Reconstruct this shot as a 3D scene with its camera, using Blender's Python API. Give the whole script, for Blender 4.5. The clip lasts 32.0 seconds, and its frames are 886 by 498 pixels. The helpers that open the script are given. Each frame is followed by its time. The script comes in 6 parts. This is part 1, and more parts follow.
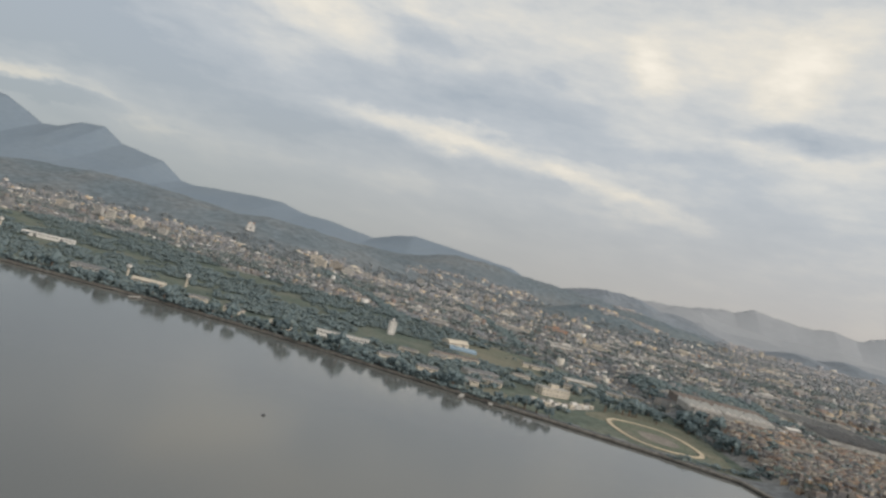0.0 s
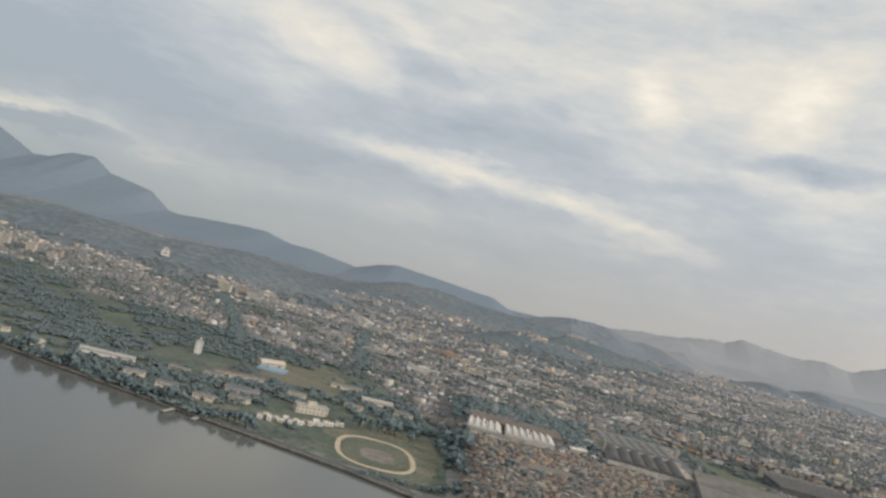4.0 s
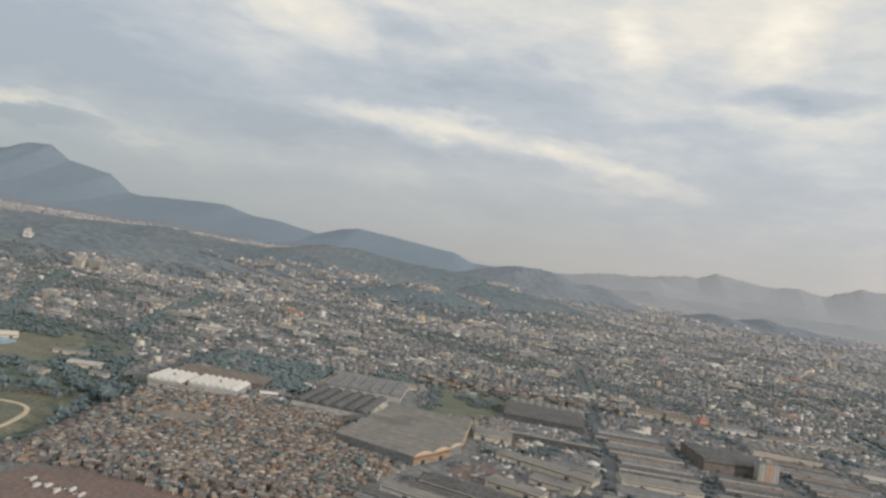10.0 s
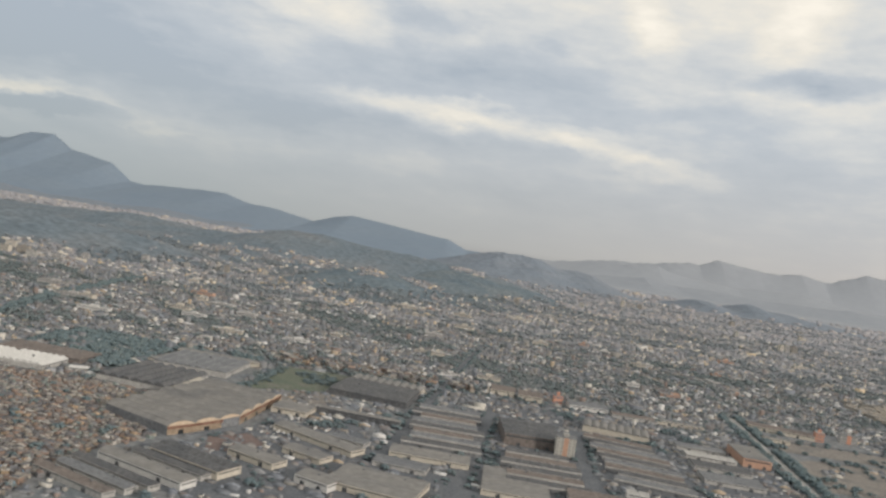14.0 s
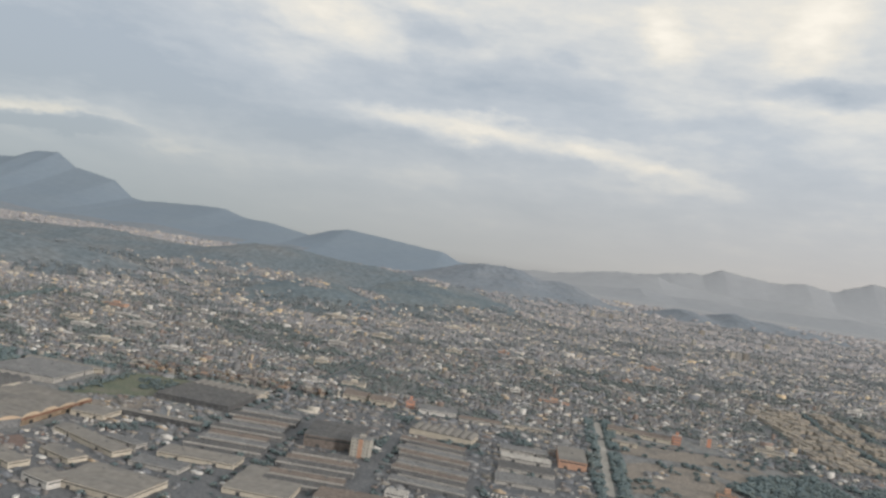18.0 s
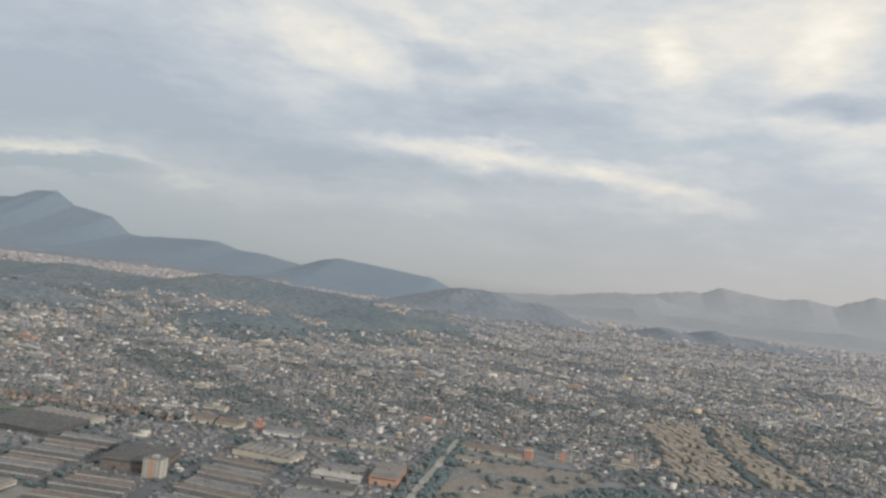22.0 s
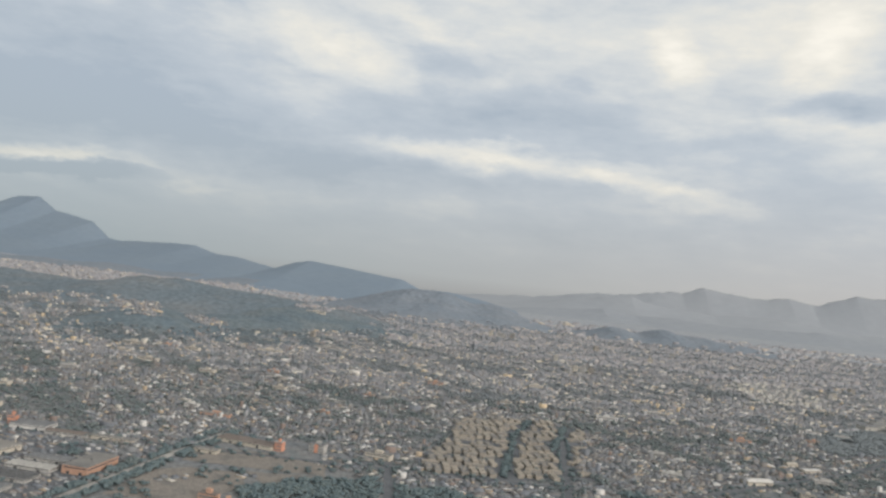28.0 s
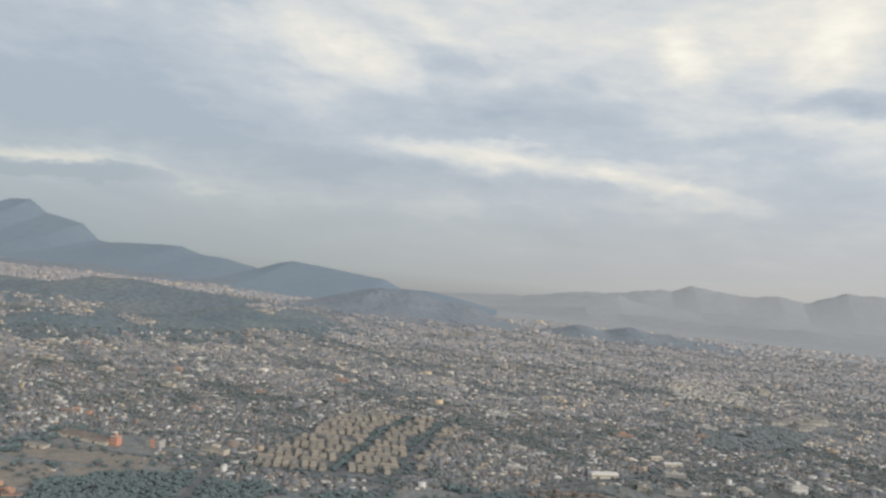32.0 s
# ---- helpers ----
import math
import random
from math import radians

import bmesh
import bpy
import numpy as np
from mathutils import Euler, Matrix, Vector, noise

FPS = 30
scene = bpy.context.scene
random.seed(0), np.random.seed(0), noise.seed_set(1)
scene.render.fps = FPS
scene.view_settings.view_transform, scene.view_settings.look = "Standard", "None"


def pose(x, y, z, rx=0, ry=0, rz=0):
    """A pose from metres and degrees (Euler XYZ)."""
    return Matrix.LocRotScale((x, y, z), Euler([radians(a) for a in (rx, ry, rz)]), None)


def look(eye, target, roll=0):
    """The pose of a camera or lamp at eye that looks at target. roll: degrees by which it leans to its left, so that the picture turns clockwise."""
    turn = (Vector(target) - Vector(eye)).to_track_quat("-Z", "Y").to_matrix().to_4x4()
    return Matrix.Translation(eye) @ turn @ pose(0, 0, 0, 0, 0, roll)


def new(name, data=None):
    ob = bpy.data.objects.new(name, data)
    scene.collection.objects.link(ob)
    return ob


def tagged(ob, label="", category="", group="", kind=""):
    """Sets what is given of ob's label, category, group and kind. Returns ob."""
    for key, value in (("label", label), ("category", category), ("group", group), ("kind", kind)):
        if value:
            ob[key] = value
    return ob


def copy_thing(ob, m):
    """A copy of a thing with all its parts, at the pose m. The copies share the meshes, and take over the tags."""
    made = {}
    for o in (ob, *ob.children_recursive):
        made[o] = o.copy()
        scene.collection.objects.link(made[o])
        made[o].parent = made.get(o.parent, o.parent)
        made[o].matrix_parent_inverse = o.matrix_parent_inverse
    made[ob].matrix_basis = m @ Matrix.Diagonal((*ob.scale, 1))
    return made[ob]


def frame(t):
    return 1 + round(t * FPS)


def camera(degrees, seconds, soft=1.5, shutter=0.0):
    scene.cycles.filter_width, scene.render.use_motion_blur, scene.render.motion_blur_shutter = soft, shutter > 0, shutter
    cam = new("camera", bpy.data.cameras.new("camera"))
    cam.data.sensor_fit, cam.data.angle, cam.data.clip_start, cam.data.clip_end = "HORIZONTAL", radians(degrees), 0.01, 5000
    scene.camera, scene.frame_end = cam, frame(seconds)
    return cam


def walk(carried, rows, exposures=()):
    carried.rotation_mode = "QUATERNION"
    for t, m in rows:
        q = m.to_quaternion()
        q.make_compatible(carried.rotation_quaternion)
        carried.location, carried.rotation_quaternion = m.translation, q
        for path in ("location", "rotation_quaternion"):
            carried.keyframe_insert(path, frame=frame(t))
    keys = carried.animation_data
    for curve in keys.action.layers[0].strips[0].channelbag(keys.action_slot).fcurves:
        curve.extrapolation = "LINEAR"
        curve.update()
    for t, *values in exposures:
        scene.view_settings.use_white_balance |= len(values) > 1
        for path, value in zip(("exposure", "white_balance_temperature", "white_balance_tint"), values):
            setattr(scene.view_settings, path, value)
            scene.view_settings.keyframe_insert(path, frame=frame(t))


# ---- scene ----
cam = camera(60.0, 32.0, soft=2.7)
METRES, EYE, TILT, LEAN, TURN = 800.0, 37.3, 0.93, -14.05, 0.0
ROWS = [
    (0.0, 0.0, 0.0, 0.0, 0.0, 0.0, -0.0),
    (0.5, 0.0163, 0.0002, -0.0014, -0.2, 0.3, 0.06),
    (1.0, 0.0313, -0.0001, -0.002, 0.06, 1.09, 0.16),
    (1.5, 0.047, 0.0002, -0.0026, 0.13, 1.39, 0.14),
    (2.0, 0.0627, -0.0002, -0.0036, 0.13, 1.65, 0.05),
    (2.5, 0.0781, -0.0001, -0.0044, 0.15, 1.91, 0.08),
    (3.0, 0.0933, -0.0002, -0.0052, 0.23, 2.04, -0.02),
    (3.5, 0.1087, 0.0003, -0.0062, 0.32, 2.21, -0.02),
    (5.5, 0.1692, 0.0062, -0.0114, 0.2, 2.32, 0.02),
    (6.0, 0.1838, 0.0064, -0.0123, 0.05, 2.2, 0.36),
    (6.5, 0.1983, 0.0064, -0.0137, -0.06, 2.06, 0.91),
    (7.0, 0.2128, 0.0072, -0.015, 0.11, 0.67, 2.26),
    (7.5, 0.2271, 0.0078, -0.0161, 0.18, -0.3, 2.86),
    (8.0, 0.2415, 0.0084, -0.0175, 0.06, -0.75, 3.34),
    (8.5, 0.2562, 0.0075, -0.0189, -0.03, -0.79, 3.9),
    (9.0, 0.2707, 0.0072, -0.0206, -0.12, -0.76, 4.35),
    (9.5, 0.2851, 0.007, -0.0225, -0.16, -0.73, 4.6),
    (10.0, 0.2994, 0.007, -0.0244, -0.15, -0.77, 4.75),
    (10.5, 0.3142, 0.0061, -0.0265, 0.03, -1.07, 4.96),
    (11.0, 0.3285, 0.0064, -0.0284, 0.11, -1.53, 5.04),
    (11.5, 0.3431, 0.0063, -0.0306, 0.29, -1.75, 5.07),
    (12.0, 0.3577, 0.0056, -0.0326, 0.33, -1.76, 5.08),
    (12.5, 0.3723, 0.0052, -0.0348, 0.44, -1.62, 5.04),
    (13.0, 0.3871, 0.0049, -0.037, 0.68, -1.54, 4.98),
    (13.5, 0.4019, 0.0047, -0.0391, 0.86, -1.57, 4.93),
    (14.0, 0.4166, 0.0043, -0.0414, 1.03, -1.55, 4.96),
    (14.5, 0.4314, 0.0043, -0.0436, 1.21, -1.54, 4.98),
    (16.5, 0.4919, 0.0017, -0.0516, 1.88, -0.95, 5.12),
    (17.0, 0.507, 0.0017, -0.0538, 2.01, -0.84, 5.21),
    (17.5, 0.5225, 0.0018, -0.0562, 2.17, -0.7, 5.44),
    (18.0, 0.5378, 0.0016, -0.0582, 2.26, -0.43, 5.6),
    (18.5, 0.5534, 0.0012, -0.0608, 2.37, 0.04, 5.9),
    (19.0, 0.5689, 0.0009, -0.0631, 2.44, 0.35, 6.14),
    (19.5, 0.5842, 0.0016, -0.0654, 2.42, 0.64, 6.32),
    (20.0, 0.6002, -0.0001, -0.0684, 2.8, 1.52, 6.68),
    (20.5, 0.6156, 0.0012, -0.071, 2.9, 1.47, 6.84),
    (21.0, 0.6311, 0.0007, -0.0732, 2.98, 1.37, 6.98),
    (21.5, 0.6469, 0.0012, -0.0759, 3.09, 1.45, 7.13),
    (22.0, 0.6628, 0.0018, -0.0782, 3.26, 1.68, 7.34),
    (22.5, 0.6784, 0.0018, -0.0812, 3.39, 2.12, 7.53),
    (23.0, 0.694, 0.002, -0.0843, 3.42, 2.07, 7.68),
    (23.5, 0.7101, 0.0024, -0.0873, 3.5, 1.89, 7.7),
    (24.0, 0.7248, 0.0033, -0.0895, 3.5, 1.59, 7.67),
    (24.5, 0.7408, 0.0035, -0.092, 3.46, 1.42, 7.71),
    (25.0, 0.7571, 0.0043, -0.0948, 3.45, 1.53, 7.74),
    (25.5, 0.7733, 0.0036, -0.0976, 3.52, 1.85, 7.8),
    (27.5, 0.839, 0.0052, -0.1084, 3.68, 1.99, 7.79),
    (28.0, 0.8553, 0.0055, -0.111, 3.74, 1.96, 7.78),
    (28.5, 0.872, 0.0053, -0.1134, 3.82, 2.03, 7.83),
    (29.0, 0.8883, 0.0056, -0.1162, 3.96, 2.15, 7.86),
    (29.5, 0.9048, 0.0058, -0.1192, 4.01, 2.1, 7.9),
    (30.0, 0.9219, 0.0063, -0.122, 4.01, 2.03, 7.93),
    (30.5, 0.9386, 0.0059, -0.1245, 4.03, 1.92, 7.99),
    (31.0, 0.9557, 0.0069, -0.1273, 4.05, 1.84, 8.01),
    (31.5, 0.9723, 0.0064, -0.1297, 4.13, 1.91, 8.07),
    (32.0, 0.9896, 0.0061, -0.1325, 4.25, 2.02, 8.12),
]
walk(cam, [(t, pose(0, 0, EYE, TILT, LEAN, TURN) @ pose(METRES * x, METRES * y, METRES * z, 90 + pitch, roll, yaw)) for t, x, y, z, yaw, pitch, roll in ROWS],
     exposures=((0.0, -0.09, 6880, 11), (13.0, -0.02, 6830, 11), (20.0, 0.0, 6740, 11), (28.0, 0.0, 6630, 10), (32.0, 0.0, 6630, 10)))


# ---- world: high broken cloud over a hazy horizon ----
SUN_ELEVATION, SUN_BEARING = radians(17), radians(126)   # bearing clockwise from +y
world = bpy.data.worlds.new("sky")
scene.world = world
world.use_nodes = True
wn, wl = world.node_tree.nodes, world.node_tree.links
wn.clear()


def wnode(kind, **values):
    n = wn.new(kind)
    for key, value in values.items():
        if key.startswith("i"):
            n.inputs[int(key[1:])].default_value = value
    return n


def wmath(op, a, b=None, clamp=False):
    n = wn.new("ShaderNodeMath")
    n.operation, n.use_clamp = op, clamp
    for k, v in enumerate((a, b)):
        if v is None:
            continue
        if isinstance(v, (int, float)):
            n.inputs[k].default_value = v
        else:
            wl.new(v, n.inputs[k])
    return n.outputs[0]


def wmix(fac, a, b):
    n = wn.new("ShaderNodeMix")
    n.data_type = "RGBA"
    for k, v in ((0, fac), (6, a), (7, b)):
        if isinstance(v, (int, float, tuple)):
            n.inputs[k].default_value = v
        else:
            wl.new(v, n.inputs[k])
    return n.outputs[2]


coord = wn.new("ShaderNodeTexCoord")
split = wn.new("ShaderNodeSeparateXYZ")
wl.new(coord.outputs["Generated"], split.inputs[0])
DEG = 180 / math.pi
bearing = wmath("MULTIPLY", wmath("ARCTAN2", split.outputs[0], split.outputs[1]), DEG)
height = wmath("MULTIPLY", wmath("ARCSINE", split.outputs[2]), DEG)
flat = wn.new("ShaderNodeCombineXYZ")
wl.new(bearing, flat.inputs[0])
wl.new(height, flat.inputs[1])


def wnoise(scale, stretch, detail=5.0, rough=0.55, shift=0.0, turn=0.0):
    m = wn.new("ShaderNodeMapping")
    m.inputs["Scale"].default_value = (scale / stretch, scale, 1)
    m.inputs["Location"].default_value = (shift, shift * 0.7, shift)
    m.inputs["Rotation"].default_value = (0, 0, radians(turn))
    wl.new(flat.outputs[0], m.inputs[0])
    n = wn.new("ShaderNodeTexNoise")
    n.inputs["Scale"].default_value, n.inputs["Detail"].default_value, n.inputs["Roughness"].default_value = 1.0, detail, rough
    wl.new(m.outputs[0], n.inputs["Vector"])
    return n.outputs[0]


# the clouds are bent by a slow swirl before they are drawn
warp_a, warp_b = wnoise(0.21, 1.8, 6, 0.62, 3.1, -12), wnoise(0.27, 2.2, 6, 0.62, 9.7, -12)
fray = wmath("ADD", wmath("MULTIPLY", wnoise(0.42, 2.6, 7, 0.62, 7.3, -14), 1.7), 0.1)
bent = wn.new("ShaderNodeCombineXYZ")
wl.new(wmath("ADD", bearing, wmath("MULTIPLY", wmath("SUBTRACT", warp_a, 0.5), 8.0)), bent.inputs[0])
wl.new(wmath("ADD", height, wmath("MULTIPLY", wmath("SUBTRACT", warp_b, 0.5), 3.6)), bent.inputs[1])
# bearing, height, half width, half height (degrees), slant, weight
CLOUDS = [(-13.9, 15.7, 8.4, 2.5, -22.6, 0.54),
          (-7.9, 17.7, 7.2, 2.0, -18, 0.43),
          (11.4, 16.8, 3.6, 2.0, -44, 0.46),
          (22.0, 17.1, 7.2, 3.2, 55, 0.44),
          (11.2, 7.6, 8.5, 0.9, -9, 0.62),
          (-0.8, 8.8, 13.8, 1.35, 0, 0.85),
          (20.9, 12.0, 9.6, 2.0, 8, 0.45),
          (16.0, 18.5, 15.5, 4.3, 6, 0.32),
          (-23.9, 8.8, 19.7, 3.2, -2, -0.45),
          (-12.0, 7.0, 19.7, 1.9, 2, -0.36),
          (-1.5, 12.1, 13.8, 2.6, 4, -0.54),
          (23.1, 13.7, 5.4, 1.4, 3, -0.63),
          (-4.1, 15.5, 4.7, 1.4, 1, -0.45),
          (14.8, 11.1, 10.8, 1.6, 3, -0.36),
          (-30.5, 4.2, 7.5, 0.8, 2, -2.0),
          (-32.5, 4.9, 7.8, 1.1, 0, 1.01),
          (-27.7, 4.2, 7.8, 0.6, 2, 0.72),
          (-31.8, 11.0, 16.7, 6.5, -4, -0.5),
          (-8.3, 3.4, 29.8, 2.9, 3, -0.14),
          (4.2, 5.5, 17.9, 1.9, 2, 0.14),
          (-31.0, 23.0, 18.0, 10.0, 0, -0.72),
          (-36.0, 31.0, 17.0, 10.0, 0, -0.6)]
total = wmath("ADD", wmath("MULTIPLY", wmath("SUBTRACT", wnoise(0.17, 2.2, 8, 0.58, 1.0, -10), 0.5), 1.0),
              wmath("MULTIPLY", wmath("SUBTRACT", wnoise(0.5, 2.8, 7, 0.6, 5.0, -12), 0.5), 0.5))
total = wmath("ADD", total, wmath("MULTIPLY", wmath("SUBTRACT", wnoise(1.3, 4.0, 6, 0.62, 8.0, -6), 0.5), 0.34))
for az, el, sx, sy, slant, weight in CLOUDS:
    m = wn.new("ShaderNodeMapping")
    m.vector_type = "TEXTURE"
    m.inputs["Location"].default_value, m.inputs["Scale"].default_value = (az, el, 0), (sx, sy, 1)
    m.inputs["Rotation"].default_value = (0, 0, radians(slant))
    wl.new(bent.outputs[0], m.inputs[0])
    g = wn.new("ShaderNodeTexGradient")
    g.gradient_type = "SPHERICAL"
    wl.new(m.outputs[0], g.inputs[0])
    total = wmath("ADD", total, wmath("MULTIPLY", wmath("MULTIPLY", g.outputs[1], weight), fray))
ramp = wn.new("ShaderNodeValToRGB")
ramp.color_ramp.elements[0].position, ramp.color_ramp.elements[0].color = 0.0, (0.37, 0.435, 0.51, 1)
ramp.color_ramp.elements[1].position, ramp.color_ramp.elements[1].color = 1.0, (0.87, 0.845, 0.775, 1)
for p, c in ((0.33, (0.475, 0.53, 0.59, 1)), (0.55, (0.61, 0.64, 0.655, 1)), (0.78, (0.75, 0.74, 0.69, 1))):
    ramp.color_ramp.elements.new(p).color = c
lift = wmath("MULTIPLY", wmath("MINIMUM", wmath("MAXIMUM", height, 0.0), 40.0), 0.011)
wl.new(wmath("ADD", wmath("ADD", wmath("MULTIPLY", total, 0.80), 0.27), lift), ramp.inputs[0])
haze = wmath("POWER", wmath("SUBTRACT", 1.0, wmath("MULTIPLY", wmath("MAXIMUM", height, 0.0), 1 / 11.0), True), 1.4)
low = wmix(wmath("MULTIPLY", wmath("ADD", bearing, 30.0), 1 / 60.0, True), (0.325, 0.378, 0.402, 1), (0.473, 0.456, 0.442, 1))
clouds = wmix(wmath("MULTIPLY", haze, 0.95), ramp.outputs[0], low)
below = wmath("MULTIPLY", wmath("MULTIPLY", height, -1.0), 0.5, True)
clouds = wmix(below, clouds, (0.30, 0.30, 0.30, 1))
sky = wn.new("ShaderNodeTexSky")
sky.sky_type, sky.sun_disc, sky.sun_elevation, sky.sun_rotation = "NISHITA", False, SUN_ELEVATION, SUN_BEARING
sky.dust_density = 3.0
back_a, back_b, both = wn.new("ShaderNodeBackground"), wn.new("ShaderNodeBackground"), wn.new("ShaderNodeMixShader")
wl.new(sky.outputs[0], back_a.inputs[0])
back_a.inputs[1].default_value = 0.06
wl.new(clouds, back_b.inputs[0])
back_b.inputs[1].default_value = 1.17
both.inputs[0].default_value = 0.92          # the cloud cover
wl.new(back_a.outputs[0], both.inputs[1])
wl.new(back_b.outputs[0], both.inputs[2])
out = wn.new("ShaderNodeOutputWorld")
wl.new(both.outputs[0], out.inputs[0])

lamp = bpy.data.lights.new("sun", "SUN")
lamp.energy, lamp.angle, lamp.color = 2.45, radians(6), (1.0, 0.94, 0.88)
sun = new("sun", lamp)
toward = Vector((math.sin(SUN_BEARING) * math.cos(SUN_ELEVATION), math.cos(SUN_BEARING) * math.cos(SUN_ELEVATION), math.sin(SUN_ELEVATION)))
sun.matrix_world = look(toward * 500, (0, 0, 0))


# ---- materials ----
def surface(name, colours, rough=0.85, scale=0.5, vary="", bump=0.0, fine=None, metal=0.0, wave=0.0, stain=0.25):
    """A worn surface: colours is one colour, or a palette from which each piece takes its own (vary: island or object)."""
    m = bpy.data.materials.new(name)
    m.use_nodes = True
    nodes, links = m.node_tree.nodes, m.node_tree.links
    b = nodes["Principled BSDF"]
    b.inputs["Roughness"].default_value, b.inputs["Metallic"].default_value = rough, metal
    b.inputs["Specular IOR Level"].default_value = 0.25
    pos = nodes.new("ShaderNodeNewGeometry")
    if len(colours) > 1 and vary:
        r = nodes.new("ShaderNodeValToRGB")
        r.color_ramp.interpolation = "CONSTANT"
        while len(r.color_ramp.elements) < len(colours):
            r.color_ramp.elements.new(0.5)
        for k, c in enumerate(colours):
            r.color_ramp.elements[k].position = k / len(colours)
            r.color_ramp.elements[k].color = (*c, 1)
        if vary == "island":
            links.new(pos.outputs["Random Per Island"], r.inputs[0])
        else:
            info = nodes.new("ShaderNodeObjectInfo")
            links.new(info.outputs["Random"], r.inputs[0])
        colour = r.outputs[0]
    else:
        n = nodes.new("ShaderNodeTexNoise")
        n.inputs["Scale"].default_value, n.inputs["Detail"].default_value = scale, 8
        links.new(pos.outputs["Position"], n.inputs["Vector"])
        r = nodes.new("ShaderNodeValToRGB")
        while len(r.color_ramp.elements) < max(2, len(colours)):
            r.color_ramp.elements.new(0.5)
        for k, e in enumerate(r.color_ramp.elements):
            e.position = 0.34 + 0.32 * k / max(1, len(r.color_ramp.elements) - 1)
            e.color = (*colours[min(k, len(colours) - 1)], 1)
        links.new(n.outputs[0], r.inputs[0])
        colour = r.outputs[0]
    # stains and wear at a second scale
    n2 = nodes.new("ShaderNodeTexNoise")
    n2.inputs["Scale"].default_value, n2.inputs["Detail"].default_value = fine or scale * 6, 6
    links.new(pos.outputs["Position"], n2.inputs["Vector"])
    mr = nodes.new("ShaderNodeMapRange")
    mr.inputs[1].default_value, mr.inputs[2].default_value = 0.3, 0.7
    mr.inputs[3].default_value, mr.inputs[4].default_value = 1 - stain, 1 + stain
    links.new(n2.outputs[0], mr.inputs[0])
    mul = nodes.new("ShaderNodeVectorMath")
    mul.operation = "SCALE"
    links.new(colour, mul.inputs[0])
    links.new(mr.outputs[0], mul.inputs["Scale"])
    links.new(mul.outputs[0], b.inputs["Base Color"])
    if bump or wave:
        bp = nodes.new("ShaderNodeBump")
        bp.inputs["Strength"].default_value, bp.inputs["Distance"].default_value = bump or wave, 0.3
        links.new(n2.outputs[0], bp.inputs["Height"])
        links.new(bp.outputs[0], b.inputs["Normal"])
    return m


def toned(colours, k, tone):
    """Each colour mixed k of the way to tone; far tones carry painted haze."""
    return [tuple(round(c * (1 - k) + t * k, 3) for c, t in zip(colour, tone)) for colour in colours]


WALLS = [(0.22, 0.215, 0.205), (0.18, 0.19, 0.205), (0.31, 0.285, 0.245), (0.155, 0.165, 0.18), (0.215, 0.19, 0.165), (0.20, 0.208, 0.215), (0.17, 0.15, 0.135), (0.36, 0.36, 0.355), (0.185, 0.175, 0.162),
         (0.19, 0.203, 0.225), (0.25, 0.18, 0.14), (0.24, 0.24, 0.238), (0.165, 0.17, 0.175), (0.27, 0.25, 0.225), (0.14, 0.148, 0.16), (0.205, 0.205, 0.202), (0.62, 0.58, 0.50), (0.48, 0.375, 0.25), (0.70, 0.68, 0.64)]
ROOFS = [(0.16, 0.166, 0.178), (0.135, 0.145, 0.163), (0.205, 0.187, 0.172), (0.15, 0.153, 0.16), (0.18, 0.152, 0.134), (0.20, 0.21, 0.228), (0.16, 0.142, 0.132), (0.132, 0.143, 0.163), (0.26, 0.258, 0.255), (0.152, 0.158, 0.17), (0.20, 0.165, 0.142), (0.28, 0.295, 0.325), (0.12, 0.127, 0.14), (0.17, 0.17, 0.17), (0.56, 0.56, 0.55)]
FAVELA_WALLS = [(0.30, 0.20, 0.145), (0.17, 0.155, 0.15), (0.33, 0.285, 0.225), (0.15, 0.14, 0.14), (0.36, 0.23, 0.155), (0.44, 0.40, 0.33), (0.20, 0.165, 0.14), (0.235, 0.23, 0.23), (0.32, 0.21, 0.15), (0.52, 0.48, 0.42), (0.22, 0.18, 0.155), (0.27, 0.245, 0.215), (0.25, 0.30, 0.27), (0.50, 0.36, 0.22)]
FAVELA_ROOFS = [(0.24, 0.215, 0.19), (0.135, 0.132, 0.14), (0.36, 0.33, 0.285), (0.18, 0.155, 0.14), (0.12, 0.12, 0.13), (0.31, 0.225, 0.17), (0.205, 0.20, 0.205), (0.46, 0.43, 0.385), (0.155, 0.14, 0.135), (0.27, 0.255, 0.24), (0.25, 0.175, 0.135), (0.14, 0.135, 0.14), (0.60, 0.57, 0.51), (0.31, 0.275, 0.23), (0.19, 0.18, 0.18), (0.40, 0.27, 0.185)]
# the bluish tone in the near walls and roofs paints in thin haze
M_WALL = surface("painted render", toned(WALLS, 0.24, (0.20, 0.226, 0.262)), 0.9, 0.4, "island", fine=1.2, stain=0.2)
M_ROOF = surface("weathered roof", toned(ROOFS, 0.24, (0.165, 0.19, 0.225)), 0.9, 0.4, "island", fine=0.9, stain=0.25)
M_FWALL = surface("bare brick and render", toned(FAVELA_WALLS, 0.40, (0.115, 0.12, 0.128)), 0.92, 0.4, "island", fine=1.4, stain=0.25)
M_FROOF = surface("fibre cement and slab", toned(FAVELA_ROOFS, 0.40, (0.11, 0.115, 0.124)), 0.92, 0.4, "island", fine=1.0, stain=0.3)
M_OWALL = surface("house render", toned(FAVELA_WALLS, 0.40, (0.115, 0.12, 0.128)), 0.92, 0.4, "object", fine=1.4, stain=0.25)
